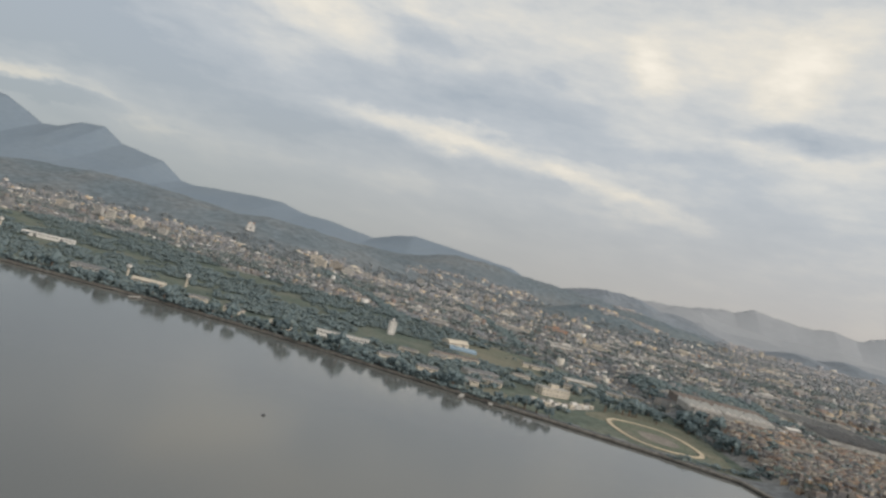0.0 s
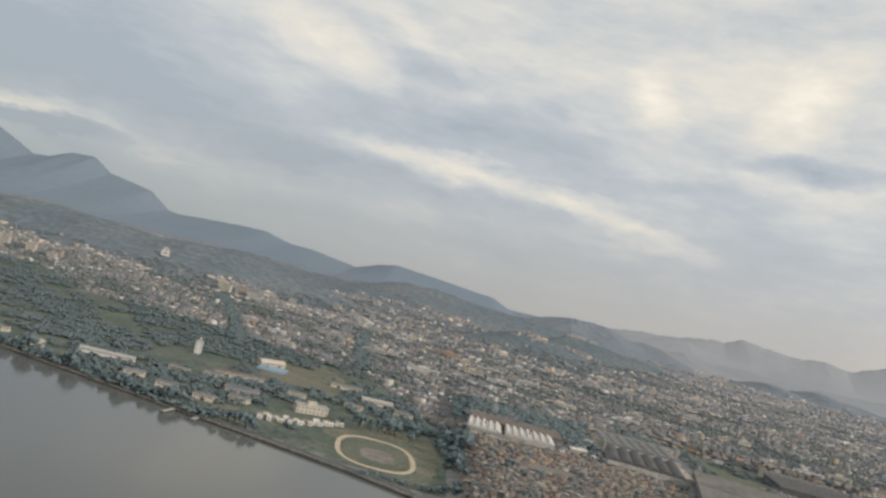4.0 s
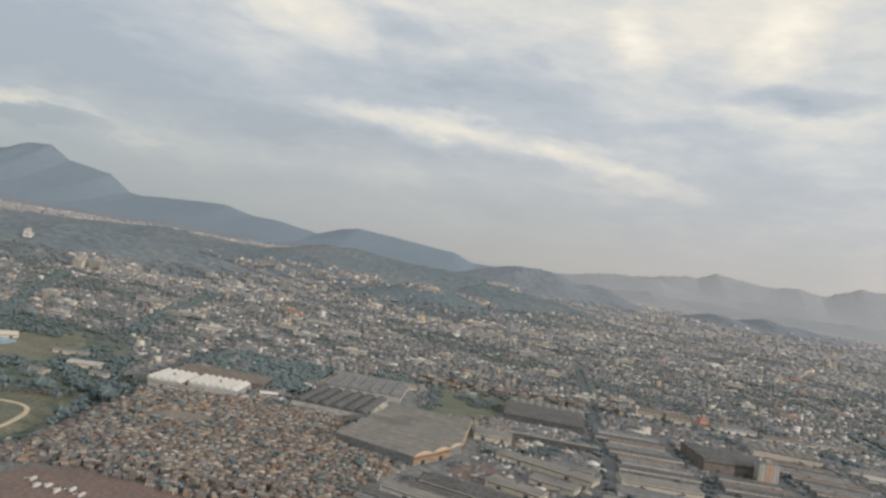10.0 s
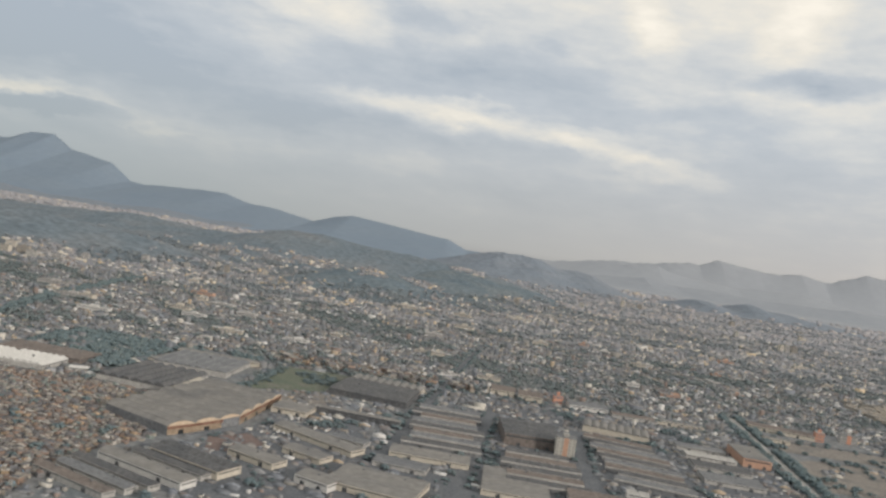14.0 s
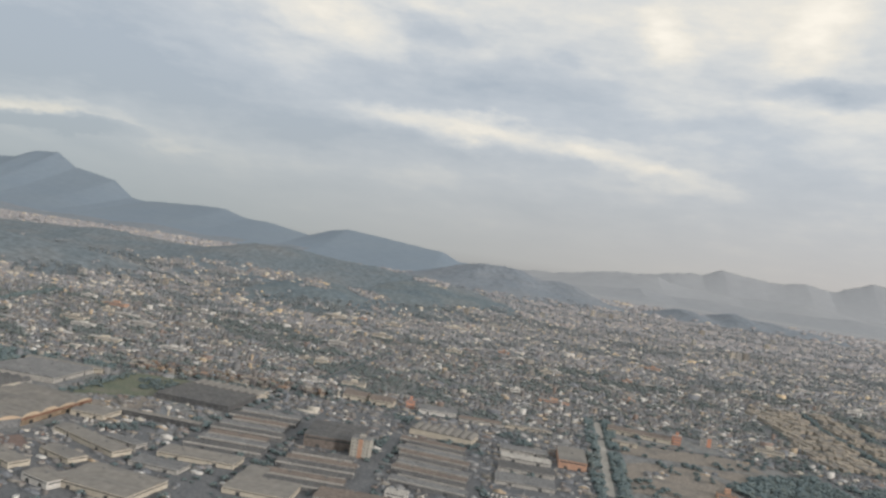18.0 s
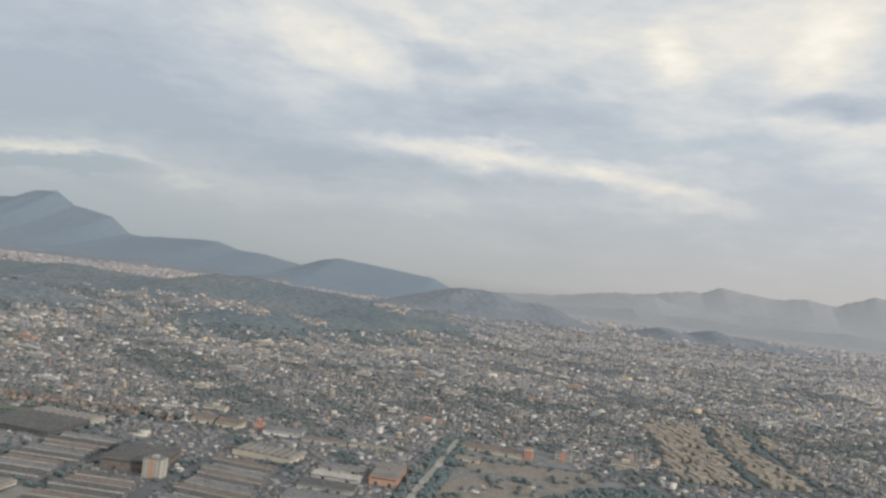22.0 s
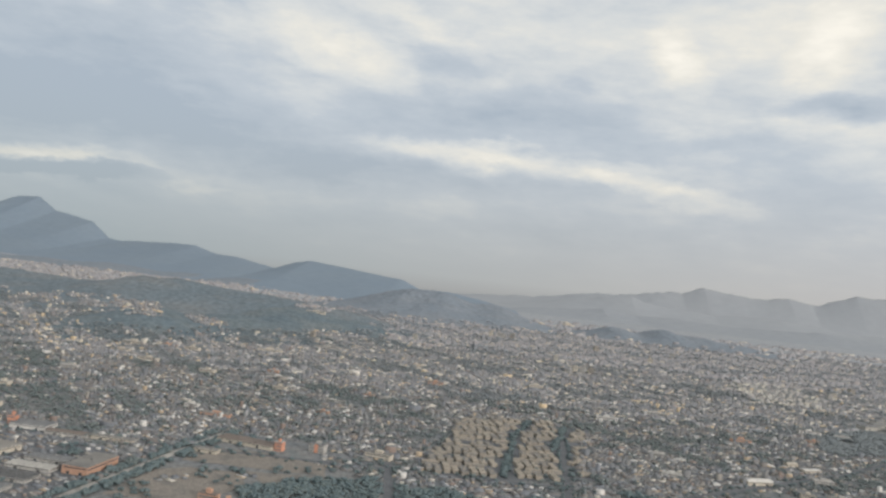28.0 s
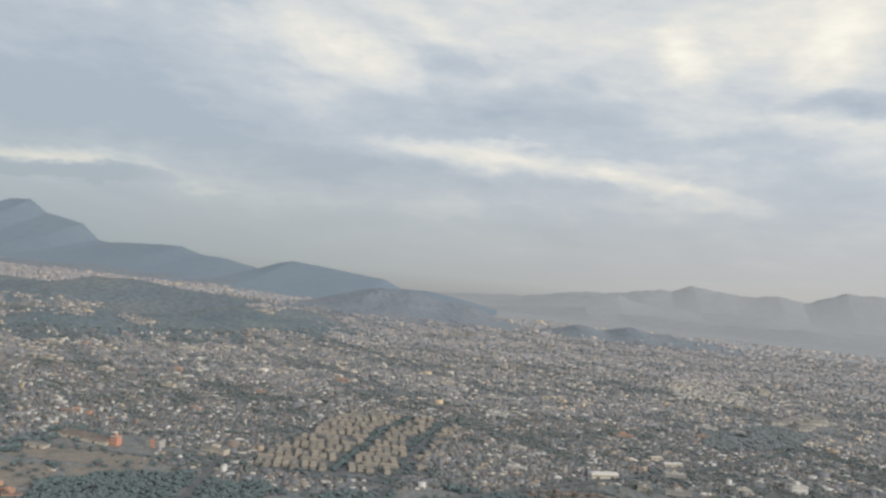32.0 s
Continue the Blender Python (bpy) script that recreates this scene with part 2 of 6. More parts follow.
M_OROOF = surface("house roof", toned(FAVELA_ROOFS, 0.40, (0.11, 0.115, 0.124)), 0.92, 0.4, "object", fine=1.0, stain=0.3)
# the blue lean of the ground stands in for haze over the town
M_GROUND = surface("town ground", [(0.155, 0.172, 0.19), (0.172, 0.183, 0.195), (0.195, 0.198, 0.20), (0.148, 0.17, 0.182)], 0.95, 0.03, fine=0.35, stain=0.35)
M_GRASS = surface("mown grass", [(0.115, 0.132, 0.102), (0.148, 0.153, 0.118), (0.195, 0.183, 0.142)], 0.95, 0.06, fine=0.6, stain=0.3)
M_FIELD = surface("rough green field", [(0.105, 0.128, 0.10), (0.125, 0.143, 0.108), (0.155, 0.155, 0.13)], 0.95, 0.09, fine=0.8, stain=0.3)
M_PARK = surface("parkland", [(0.083, 0.11, 0.095), (0.106, 0.13, 0.108), (0.137, 0.15, 0.125)], 0.95, 0.05, fine=0.5, stain=0.35)
M_EARTH = surface("bare earth", [(0.195, 0.18, 0.165), (0.23, 0.21, 0.19), (0.16, 0.155, 0.148)], 0.95, 0.08, fine=0.7, stain=0.28)
M_RED = surface("red earth", [(0.155, 0.12, 0.112), (0.185, 0.14, 0.128)], 0.95, 0.1, fine=0.8)
M_SAND = surface("sandy track", [(0.46, 0.39, 0.29), (0.52, 0.45, 0.35)], 0.95, 0.2, fine=1.0, stain=0.15)
M_ASPHALT = surface("worn asphalt", [(0.112, 0.122, 0.136), (0.142, 0.15, 0.162)], 0.9, 0.1, fine=0.9, stain=0.3)
M_PALE = surface("pale concrete", [(0.33, 0.325, 0.31), (0.40, 0.39, 0.37)], 0.9, 0.15, fine=0.9)
M_STONE = surface("sea wall stone", [(0.13, 0.125, 0.115), (0.22, 0.21, 0.19)], 0.95, 0.6, fine=2.5, bump=0.6)
# haze is painted into all four leaf sets, paler and bluer farther off
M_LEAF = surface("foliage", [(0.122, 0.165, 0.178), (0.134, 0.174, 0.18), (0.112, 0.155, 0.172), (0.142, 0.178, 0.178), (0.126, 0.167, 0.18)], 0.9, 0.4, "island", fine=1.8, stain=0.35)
M_MIDLEAF = surface("hazed mid leaves", [(0.195, 0.222, 0.238), (0.206, 0.23, 0.242), (0.187, 0.215, 0.234), (0.212, 0.234, 0.242)], 0.9, 0.4, "island", fine=1.2, stain=0.25)
M_TOWNLEAF = surface("hazed street leaves", [(0.148, 0.181, 0.187), (0.16, 0.19, 0.19), (0.14, 0.174, 0.182), (0.168, 0.194, 0.19)], 0.9, 0.4, "island", fine=1.4, stain=0.3)
M_FARLEAF = surface("hazed far leaves", [(0.265, 0.288, 0.312), (0.275, 0.297, 0.317), (0.255, 0.28, 0.307)], 0.9, 0.4, "island", fine=0.6, stain=0.15)
M_BARK = surface("bark", [(0.12, 0.09, 0.07), (0.17, 0.13, 0.10)], 0.95, 2.0)
# haze on the hills is painted in as a blue-grey base colour
M_HILL = surface("hazed scrub and grass", [(0.125, 0.16, 0.188), (0.14, 0.17, 0.194), (0.16, 0.178, 0.192)], 0.95, 0.012, fine=0.12, stain=0.28)
M_WOOD = surface("hazed woodland", [(0.112, 0.148, 0.175), (0.125, 0.158, 0.179), (0.145, 0.17, 0.183)], 0.95, 0.02, fine=0.16, stain=0.28)
# from the range outwards, haze that pales with distance is painted in
M_RANGE = surface("haze-blue mountain", [(0.175, 0.226, 0.285), (0.18, 0.23, 0.287), (0.185, 0.234, 0.288)], 0.95, 0.004, fine=0.03, stain=0.05)
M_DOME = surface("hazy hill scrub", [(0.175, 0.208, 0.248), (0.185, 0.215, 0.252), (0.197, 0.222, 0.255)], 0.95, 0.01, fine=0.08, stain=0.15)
M_FARTHER = surface("haze-pale mountains", [(0.282, 0.304, 0.335), (0.287, 0.308, 0.337)], 0.95, 0.003, fine=0.02, stain=0.03)
M_BETWEEN = surface("haze-pale hills", [(0.262, 0.285, 0.318), (0.27, 0.292, 0.322)], 0.95, 0.004, fine=0.03, stain=0.05)
M_WHITE = surface("white roofing", [(0.50, 0.49, 0.47), (0.58, 0.57, 0.545)], 0.8, 0.4, fine=1.5, stain=0.15)
M_CREAM = surface("cream paint", [(0.45, 0.41, 0.345), (0.51, 0.47, 0.40)], 0.85, 0.5, fine=2.0, stain=0.18)
M_BEIGE = surface("beige sheet roofing", [(0.195, 0.19, 0.182), (0.22, 0.212, 0.20), (0.17, 0.168, 0.165)], 0.85, 0.05, fine=0.35, stain=0.16)
M_GREYROOF = surface("grey sheet roofing", [(0.145, 0.152, 0.162), (0.185, 0.19, 0.195)], 0.85, 0.12, fine=0.8, stain=0.3)
M_DARKROOF = surface("blackened roofing", [(0.092, 0.096, 0.102), (0.122, 0.122, 0.124)], 0.85, 0.12, fine=0.8, stain=0.35)
M_BROWN = surface("rust brown roofing", [(0.15, 0.132, 0.122), (0.185, 0.158, 0.142)], 0.9, 0.12, fine=0.8, stain=0.3)
M_ORANGE = surface("orange render", [(0.42, 0.26, 0.19), (0.47, 0.30, 0.22)], 0.85, 0.5, fine=1.8, stain=0.15)
M_PEACH = surface("peach front render", [(0.47, 0.37, 0.275), (0.52, 0.42, 0.32)], 0.88, 0.5, fine=1.8, stain=0.18)
M_REDWALL = surface("red brick band", [(0.36, 0.20, 0.15), (0.40, 0.23, 0.175)], 0.9, 0.6, fine=2.0)
M_BLUE = surface("blue plastic", [(0.22, 0.32, 0.42), (0.26, 0.36, 0.45)], 0.6, 1.0)
M_OLIVE = surface("ochre apartment render", [(0.37, 0.36, 0.33), (0.41, 0.395, 0.355), (0.34, 0.33, 0.305), (0.39, 0.38, 0.355)], 0.9, 0.5, "object", fine=1.5, stain=0.15)
M_TAN = surface("tan estate slab", [(0.30, 0.275, 0.235), (0.34, 0.31, 0.265), (0.27, 0.25, 0.22), (0.32, 0.288, 0.245)], 0.9, 0.5, "object", fine=1.2, stain=0.2)
M_VIVID = surface("vivid orange-red paint", [(0.50, 0.25, 0.175), (0.56, 0.29, 0.205)], 0.8, 0.5, fine=1.8, stain=0.12)
# sunlight on one district is put into these brighter wall colours
M_SUNNY = surface("painted-sunlight render", [(0.42, 0.40, 0.37), (0.50, 0.47, 0.40), (0.38, 0.37, 0.36), (0.58, 0.55, 0.48), (0.36, 0.345, 0.34), (0.46, 0.45, 0.42)], 0.9, 0.4, "island", fine=0.6, stain=0.15)
# the shade in gaps between shanty houses is put into this dark ground
M_LANES = surface("dark shanty lanes", [(0.12, 0.115, 0.115), (0.16, 0.15, 0.145), (0.14, 0.14, 0.14)], 0.95, 0.2, fine=1.0, stain=0.3)
M_DARK = surface("shaded window", [(0.05, 0.055, 0.06), (0.09, 0.095, 0.10)], 0.35, 2.0)


M_BAND = surface("window band", [(0.15, 0.155, 0.16), (0.20, 0.20, 0.20)], 0.5, 2.0)


def water_material():
    m = bpy.data.materials.new("bay water")
    m.use_nodes = True
    nodes, links = m.node_tree.nodes, m.node_tree.links
    b = nodes["Principled BSDF"]
    b.inputs["Base Color"].default_value = (0.125, 0.131, 0.13, 1)
    b.inputs["Roughness"].default_value, b.inputs["IOR"].default_value = 0.07, 1.33
    pos = nodes.new("ShaderNodeNewGeometry")
    n = nodes.new("ShaderNodeTexNoise")
    n.inputs["Scale"].default_value, n.inputs["Detail"].default_value = 0.9, 4
    links.new(pos.outputs["Position"], n.inputs["Vector"])
    bp = nodes.new("ShaderNodeBump")
    bp.inputs["Strength"].default_value, bp.inputs["Distance"].default_value = 0.12, 0.2
    links.new(n.outputs[0], bp.inputs["Height"])
    links.new(bp.outputs[0], b.inputs["Normal"])
    return m


M_WATER = water_material()
# far houses: haze is painted in as a pale common tone
FAR_WALLS = toned(WALLS[:16], 0.64, (0.375, 0.37, 0.39)) + [(0.54, 0.50, 0.44), (0.52, 0.45, 0.36)]
FAR_ROOFS = toned(ROOFS, 0.70, (0.335, 0.338, 0.362))
M_DWALL = surface("hazed far render", FAR_WALLS, 0.9, 0.4, "island", fine=0.3, stain=0.1)
M_DROOF = surface("hazed far roofs", FAR_ROOFS, 0.9, 0.4, "island", fine=0.3, stain=0.12)
# middle houses: weaker painted haze; the last, bright walls imitate sunlit ones
MID_WALLS = toned(WALLS[:16], 0.42, (0.325, 0.335, 0.362)) + [(0.60, 0.55, 0.45), (0.57, 0.46, 0.32), (0.63, 0.60, 0.55)]
MID_ROOFS = toned(ROOFS, 0.46, (0.27, 0.285, 0.318))
M_MWALL = surface("hazed mid render", MID_WALLS, 0.9, 0.4, "island", fine=0.6, stain=0.15)
M_MROOF = surface("hazed mid roofs", MID_ROOFS, 0.9, 0.4, "island", fine=0.6, stain=0.18)
# haze over the plain is put into this pale grey-blue
M_PLAIN = surface("haze-pale plain", [(0.285, 0.305, 0.335), (0.30, 0.318, 0.342)], 0.95, 0.004, fine=0.03, stain=0.12)


# ---- building helpers ----
def mesh_of(name, bm, material):
    me = bpy.data.meshes.new(name)
    bm.normal_update()
    bm.to_mesh(me)
    bm.free()
    me.materials.append(material)
    return me


def part(name, bm, material, parent, label=""):
    ob = new(name, mesh_of(name, bm, material))
    ob.parent = parent
    return tagged(ob, label)


def thing(name, bm, material, label, category, group="", kind="", at=None):
    ob = new(name, mesh_of(name, bm, material))
    if at is not None:
        ob.matrix_basis = at
    return tagged(ob, label, category, group, kind)


def block(bm, x0, x1, y0, y1, z0, z1, bevel=0.0):
    v = [bm.verts.new(p) for p in ((x0, y0, z0), (x1, y0, z0), (x1, y1, z0), (x0, y1, z0), (x0, y0, z1), (x1, y0, z1), (x1, y1, z1), (x0, y1, z1))]
    for f in ((3, 2, 1, 0), (4, 5, 6, 7), (0, 1, 5, 4), (1, 2, 6, 5), (2, 3, 7, 6), (3, 0, 4, 7)):
        bm.faces.new([v[k] for k in f])
    return bm


def boxes(*rows):
    bm = bmesh.new()
    for r in rows:
        block(bm, *r)
    return bm


def smooth(a, b, x):
    t = np.clip((np.asarray(x, float) - a) / (b - a), 0, 1)
    return t * t * (3 - 2 * t)


SHORE = [(-6000, 420), (-900, 380), (-300, 320), (-167, 309), (-110, 304), (-58, 292), (-20, 278), (18, 264), (52, 252), (81, 241), (103, 230), (109, 205), (114, 120), (120, -1500)]


def shore_y(x):
    return np.interp(x, [p[0] for p in SHORE], [p[1] for p in SHORE])


# hills: x, y, height, half width across x, half width across y
CHURCH_HILL = [(-640, 1000, 22, 100, 75), (-540, 990, 30, 100, 80), (-430, 985, 36, 95, 85), (-320, 975, 36, 95, 90), (-205, 955, 33, 85, 90), (-110, 990, 25, 80, 75)]
LONG_HILL = [(-620, 1700, 16, 150, 130), (-430, 1520, 24, 140, 140), (-290, 1470, 33, 120, 150), (-110, 1450, 28, 130, 160), (40, 1430, 50, 95, 165), (150, 1440, 40, 95, 160), (260, 1460, 36, 95, 160), (360, 1480, 28, 90, 130)]
WOOD_HILL = [(222, 1035, 27, 58, 80), (165, 940, 10, 45, 60), (310, 1130, 22, 80, 80)]
DARK_HILL = [(340, 1310, 30, 75, 90), (430, 1340, 20, 70, 90)]
DOME_HILL = [(370, 2200, 38, 85, 170), (450, 2200, 60, 80, 180), (545, 2200, 62, 85, 190), (690, 2210, 46, 75, 160)]
TWIN_HILL = [(1030, 2150, 28, 46, 110), (1155, 2150, 32, 52, 120), (1250, 2150, 23, 60, 110), (1350, 2160, 14, 70, 110)]
FOOT_HILL = [(-1900, 2950, 16, 170, 110), (-1480, 2900, 24, 150, 120), (-1120, 2960, 14, 120, 100), (-800, 2900, 22, 140, 110), (-500, 2960, 17, 100, 100), (-230, 2880, 24, 110, 110), (60, 2900, 18, 120, 110)]
HILLS = [FOOT_HILL, CHURCH_HILL, LONG_HILL, WOOD_HILL, DARK_HILL, DOME_HILL, TWIN_HILL]


def bumps(hill, x, y):
    z = 0
    for cx, cy, h, sx, sy in hill:
        z = z + (h * np.exp(-0.5 * ((x - cx) / sx) ** 2 - 0.5 * ((y - cy) / sy) ** 2)) ** 3
    return z ** (1 / 3)


def wobble(x, y, size, seed=0.0):
    """A cheap smooth noise from crossed waves, about -1 to 1."""
    a = np.sin(x / size + seed) * np.cos(y / size * 1.13 - seed * 1.7)
    b = np.sin((x * 0.8 + y * 0.6) / size * 2.1 + seed * 2.3) * 0.5
    c = np.cos((x * 0.5 - y * 0.9) / size * 4.3 - seed) * 0.25
    return (a + b + c) / 1.75


def lattice(i, j, seed):
    v = np.sin(i * 127.1 + j * 311.7 + seed * 74.7) * 43758.5453
    return v - np.floor(v)


def value_noise(x, y, seed=0.0):
    x, y = np.asarray(x, float), np.asarray(y, float)
    i, j = np.floor(x), np.floor(y)
    u, v = smooth(0, 1, x - i), smooth(0, 1, y - j)
    a = lattice(i, j, seed) * (1 - u) + lattice(i + 1, j, seed) * u
    b = lattice(i, j + 1, seed) * (1 - u) + lattice(i + 1, j + 1, seed) * u
    return a * (1 - v) + b * v


def crags(x, y, size, seed=0.0, octaves=4):
    """Ridged relief of spurs and gullies, about -1 to 1."""
    total, weight = 0, 1.0
    for k in range(octaves):
        f = 2.1 ** k / size
        total = total + weight * (1 - 2 * np.abs(2 * value_noise(x * f + 0.31 * y * f, y * f - 0.27 * x * f, seed + k) - 1))
        weight *= 0.55
    return total / 2.0


def hill_height(hill, x, y):
    z = bumps(hill, x, y)
    return z * (1 + 0.17 * crags(x, y, 95, 1.3)) + np.minimum(z, 14) * 0.10 * crags(x, y, 26, 5.3, 3) - 1.0


def base_height(x, y):
    low = (1 - smooth(110, 128, x)) * (1 - smooth(400, 560, y))
    return -5.0 * low


def ground_height(x, y):
    sea = smooth(-2.5, 0.5, y - shore_y(x))
    return base_height(x, y) * sea + (1 - sea) * -9.0


def land_height(x, y):
    z = ground_height(x, y)
    for hill in HILLS:
        z = np.where(bumps(hill, x, y) > 1.0, np.maximum(z, hill_height(hill, x, y)), z)
    return z


def sheet(name, xs, ys, height_of, material, label, category):
    gx, gy = np.meshgrid(xs, ys)
    gz = height_of(gx, gy)
    nx, ny = len(xs), len(ys)
    co = np.stack([gx, gy, gz], -1).reshape(-1, 3)
    i = (np.arange(ny - 1)[:, None] * nx + np.arange(nx - 1)[None]).ravel()
    faces = np.stack([i, i + 1, i + nx + 1, i + nx], -1)
    return raw(name, co, faces, None, [material], label, category, "structure", True)


def raw(name, co, quads, index, materials, label, category, kind, shade=False):
    me = bpy.data.meshes.new(name)
    me.vertices.add(len(co))
    me.vertices.foreach_set("co", np.asarray(co, np.float32).ravel())
    me.loops.add(quads.size)
    me.loops.foreach_set("vertex_index", quads.astype(np.int32).ravel())
    me.polygons.add(len(quads))
    me.polygons.foreach_set("loop_start", np.arange(0, quads.size, quads.shape[1], dtype=np.int32))
    me.polygons.foreach_set("use_smooth", np.full(len(quads), shade))
    for m in materials:
        me.materials.append(m)
    if index is not None:
        me.polygons.foreach_set("material_index", np.asarray(index, np.int32))
    me.update(calc_edges=True)
    me.validate()
    return tagged(new(name, me), label, category, "", kind)


# ---- the large forms ----
def lines(*spans):
    return np.unique(np.concatenate([np.arange(a, b, s) for a, b, s in spans]).round(3))


sheet("ground", lines((-6000, -400, 400), (-400, 140, 4), (140, 1400, 30), (1400, 6001, 400)),
      lines((-2000, 190, 150), (190, 320, 1.5), (320, 600, 10), (600, 6001, 300)), ground_height, M_GROUND,
      "grey-brown town ground of streets, dust and worn asphalt", "ground")
bm = bmesh.new()
block(bm, -6000, 135, -2000, 440, -12, -5.6)
thing("water", bm, M_WATER, "calm murky grey bay water reflecting the cloudy sky", "water", kind="structure")

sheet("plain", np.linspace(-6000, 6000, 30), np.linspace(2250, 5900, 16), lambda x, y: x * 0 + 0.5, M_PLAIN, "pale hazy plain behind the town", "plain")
# the hill materials hold their haze as colour
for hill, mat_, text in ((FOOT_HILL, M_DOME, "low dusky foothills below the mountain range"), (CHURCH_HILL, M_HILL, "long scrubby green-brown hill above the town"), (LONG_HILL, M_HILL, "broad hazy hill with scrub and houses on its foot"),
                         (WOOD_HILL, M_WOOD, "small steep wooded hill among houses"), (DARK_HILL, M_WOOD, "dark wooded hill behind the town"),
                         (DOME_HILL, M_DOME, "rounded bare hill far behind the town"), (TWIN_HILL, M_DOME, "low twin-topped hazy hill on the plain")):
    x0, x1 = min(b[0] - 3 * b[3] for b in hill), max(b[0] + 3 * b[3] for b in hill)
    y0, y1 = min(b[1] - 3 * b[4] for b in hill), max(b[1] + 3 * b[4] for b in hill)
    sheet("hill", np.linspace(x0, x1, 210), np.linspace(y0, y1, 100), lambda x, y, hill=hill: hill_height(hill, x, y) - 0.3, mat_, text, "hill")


def ridge(name, crest, front, back, material, label, rough=0.05, step=12, seed=0.0, relief=0.2):
    """A mountain chain along its crest: points of x, y, height; slopes with spurs run front metres towards the town."""
    cx, cy, cz = (np.array([p[k] for p in crest], float) for k in range(3))
    xs = np.arange(cx[0], cx[-1], step)
    yc = np.interp(xs, cx, cy)
    zc = np.interp(xs, cx, cz)
    swell, teeth = (sum(weight * (2 * value_noise(xs / size, xs * 0 + 0.5, seed + size) - 1) for size, weight in octaves) for octaves in (((260, 1.0), (120, 0.5)), ((55, 0.35), (24, 0.2))))
    swell, teeth = (rough * 110 * a * np.clip(zc / 110, 0.12, 1) for a in (swell, teeth))
    rows = np.concatenate([np.linspace(-1, 0, 44), np.linspace(0, 1, 10)[1:]])
    gx = np.repeat(xs[None], len(rows), 0)
    foot = 0.85 + 0.3 * value_noise(xs / 620, xs * 0 + 0.5, seed + 6)
    gy = yc[None] + rows[:, None] * np.where(rows[:, None] < 0, front * foot[None], back)
    fall = (1 - np.abs(rows))[:, None] ** 1.25
    spur = 1 + relief * crags(gx + 25 * np.sin(gy / 130), gy * 0.3, 190, seed + 2) * (1 - fall) ** 0.7
    gz = zc[None] * fall * spur + swell[None] * fall ** 2 + teeth[None] * fall ** 16 - 2
    co = np.stack([gx, gy, gz], -1).reshape(-1, 3)
    nx = len(xs)
    i = (np.arange(len(rows) - 1)[:, None] * nx + np.arange(nx - 1)[None]).ravel()
    return raw(name, co, np.stack([i, i + 1, i + nx + 1, i + nx], -1), None, [material], label, "mountain", "structure", True)


# each farther chain has more haze painted into its material
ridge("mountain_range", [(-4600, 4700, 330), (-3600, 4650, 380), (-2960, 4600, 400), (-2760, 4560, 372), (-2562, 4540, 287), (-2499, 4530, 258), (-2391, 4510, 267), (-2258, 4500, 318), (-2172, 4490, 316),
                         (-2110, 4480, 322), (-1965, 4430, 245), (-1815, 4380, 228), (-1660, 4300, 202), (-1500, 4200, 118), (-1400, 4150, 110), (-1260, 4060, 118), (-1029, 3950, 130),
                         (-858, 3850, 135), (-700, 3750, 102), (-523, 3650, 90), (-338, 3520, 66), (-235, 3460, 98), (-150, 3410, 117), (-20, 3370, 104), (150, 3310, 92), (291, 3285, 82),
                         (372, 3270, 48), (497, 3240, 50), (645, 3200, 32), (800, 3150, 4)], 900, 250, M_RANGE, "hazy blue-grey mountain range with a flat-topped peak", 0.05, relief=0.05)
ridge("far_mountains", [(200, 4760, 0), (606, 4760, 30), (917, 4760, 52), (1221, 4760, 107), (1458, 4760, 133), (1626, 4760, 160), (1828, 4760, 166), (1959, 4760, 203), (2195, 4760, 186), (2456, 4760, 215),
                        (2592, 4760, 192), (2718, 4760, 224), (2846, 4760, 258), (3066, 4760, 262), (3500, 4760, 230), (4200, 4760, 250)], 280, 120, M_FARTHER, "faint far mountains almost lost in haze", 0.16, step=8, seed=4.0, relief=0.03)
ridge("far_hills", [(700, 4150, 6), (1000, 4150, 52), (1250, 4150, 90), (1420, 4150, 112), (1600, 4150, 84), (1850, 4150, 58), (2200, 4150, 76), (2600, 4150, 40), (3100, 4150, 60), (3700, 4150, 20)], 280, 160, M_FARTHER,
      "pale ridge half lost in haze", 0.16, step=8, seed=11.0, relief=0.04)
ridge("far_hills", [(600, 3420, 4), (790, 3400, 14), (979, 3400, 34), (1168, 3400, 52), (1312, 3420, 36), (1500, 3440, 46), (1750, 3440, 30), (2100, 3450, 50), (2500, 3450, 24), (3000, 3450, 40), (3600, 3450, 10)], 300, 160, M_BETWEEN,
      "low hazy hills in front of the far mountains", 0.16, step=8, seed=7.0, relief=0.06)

# ---- the town: zones of the plan ----
PARK = [(-900, 300), (-300, 300), (-110, 288), (-58, 270), (52, 246), (103, 226), (118, 245), (121, 330), (100, 372), (72, 440), (30, 470), (-60, 500), (-135, 505), (-222, 600), (-300, 530), (-900, 560)]
FAVELA = [(116, 215), (121, 330), (160, 336), (184, 338), (214, 332), (208, 296), (237, 274), (226, 250), (222, 200), (172, 214), (146, 222)]
INDUSTRY = [(174, 200), (222, 200), (230, 250), (250, 275), (265, 350), (232, 365), (236, 372), (276, 384), (330, 408), (362, 400), (364, 466), (420, 470), (470, 430), (500, 425), (505, 300), (400, 200)]
FACTORY_A = [(121, 334), (161, 334), (166, 384), (120, 384)]
FACTORY_B = [(184, 334), (216, 330), (208, 294), (240, 275), (262, 300), (266, 354), (240, 362), (234, 424), (186, 428)]
FIELD = [(237, 366), (246, 434), (289, 436), (276, 384)]
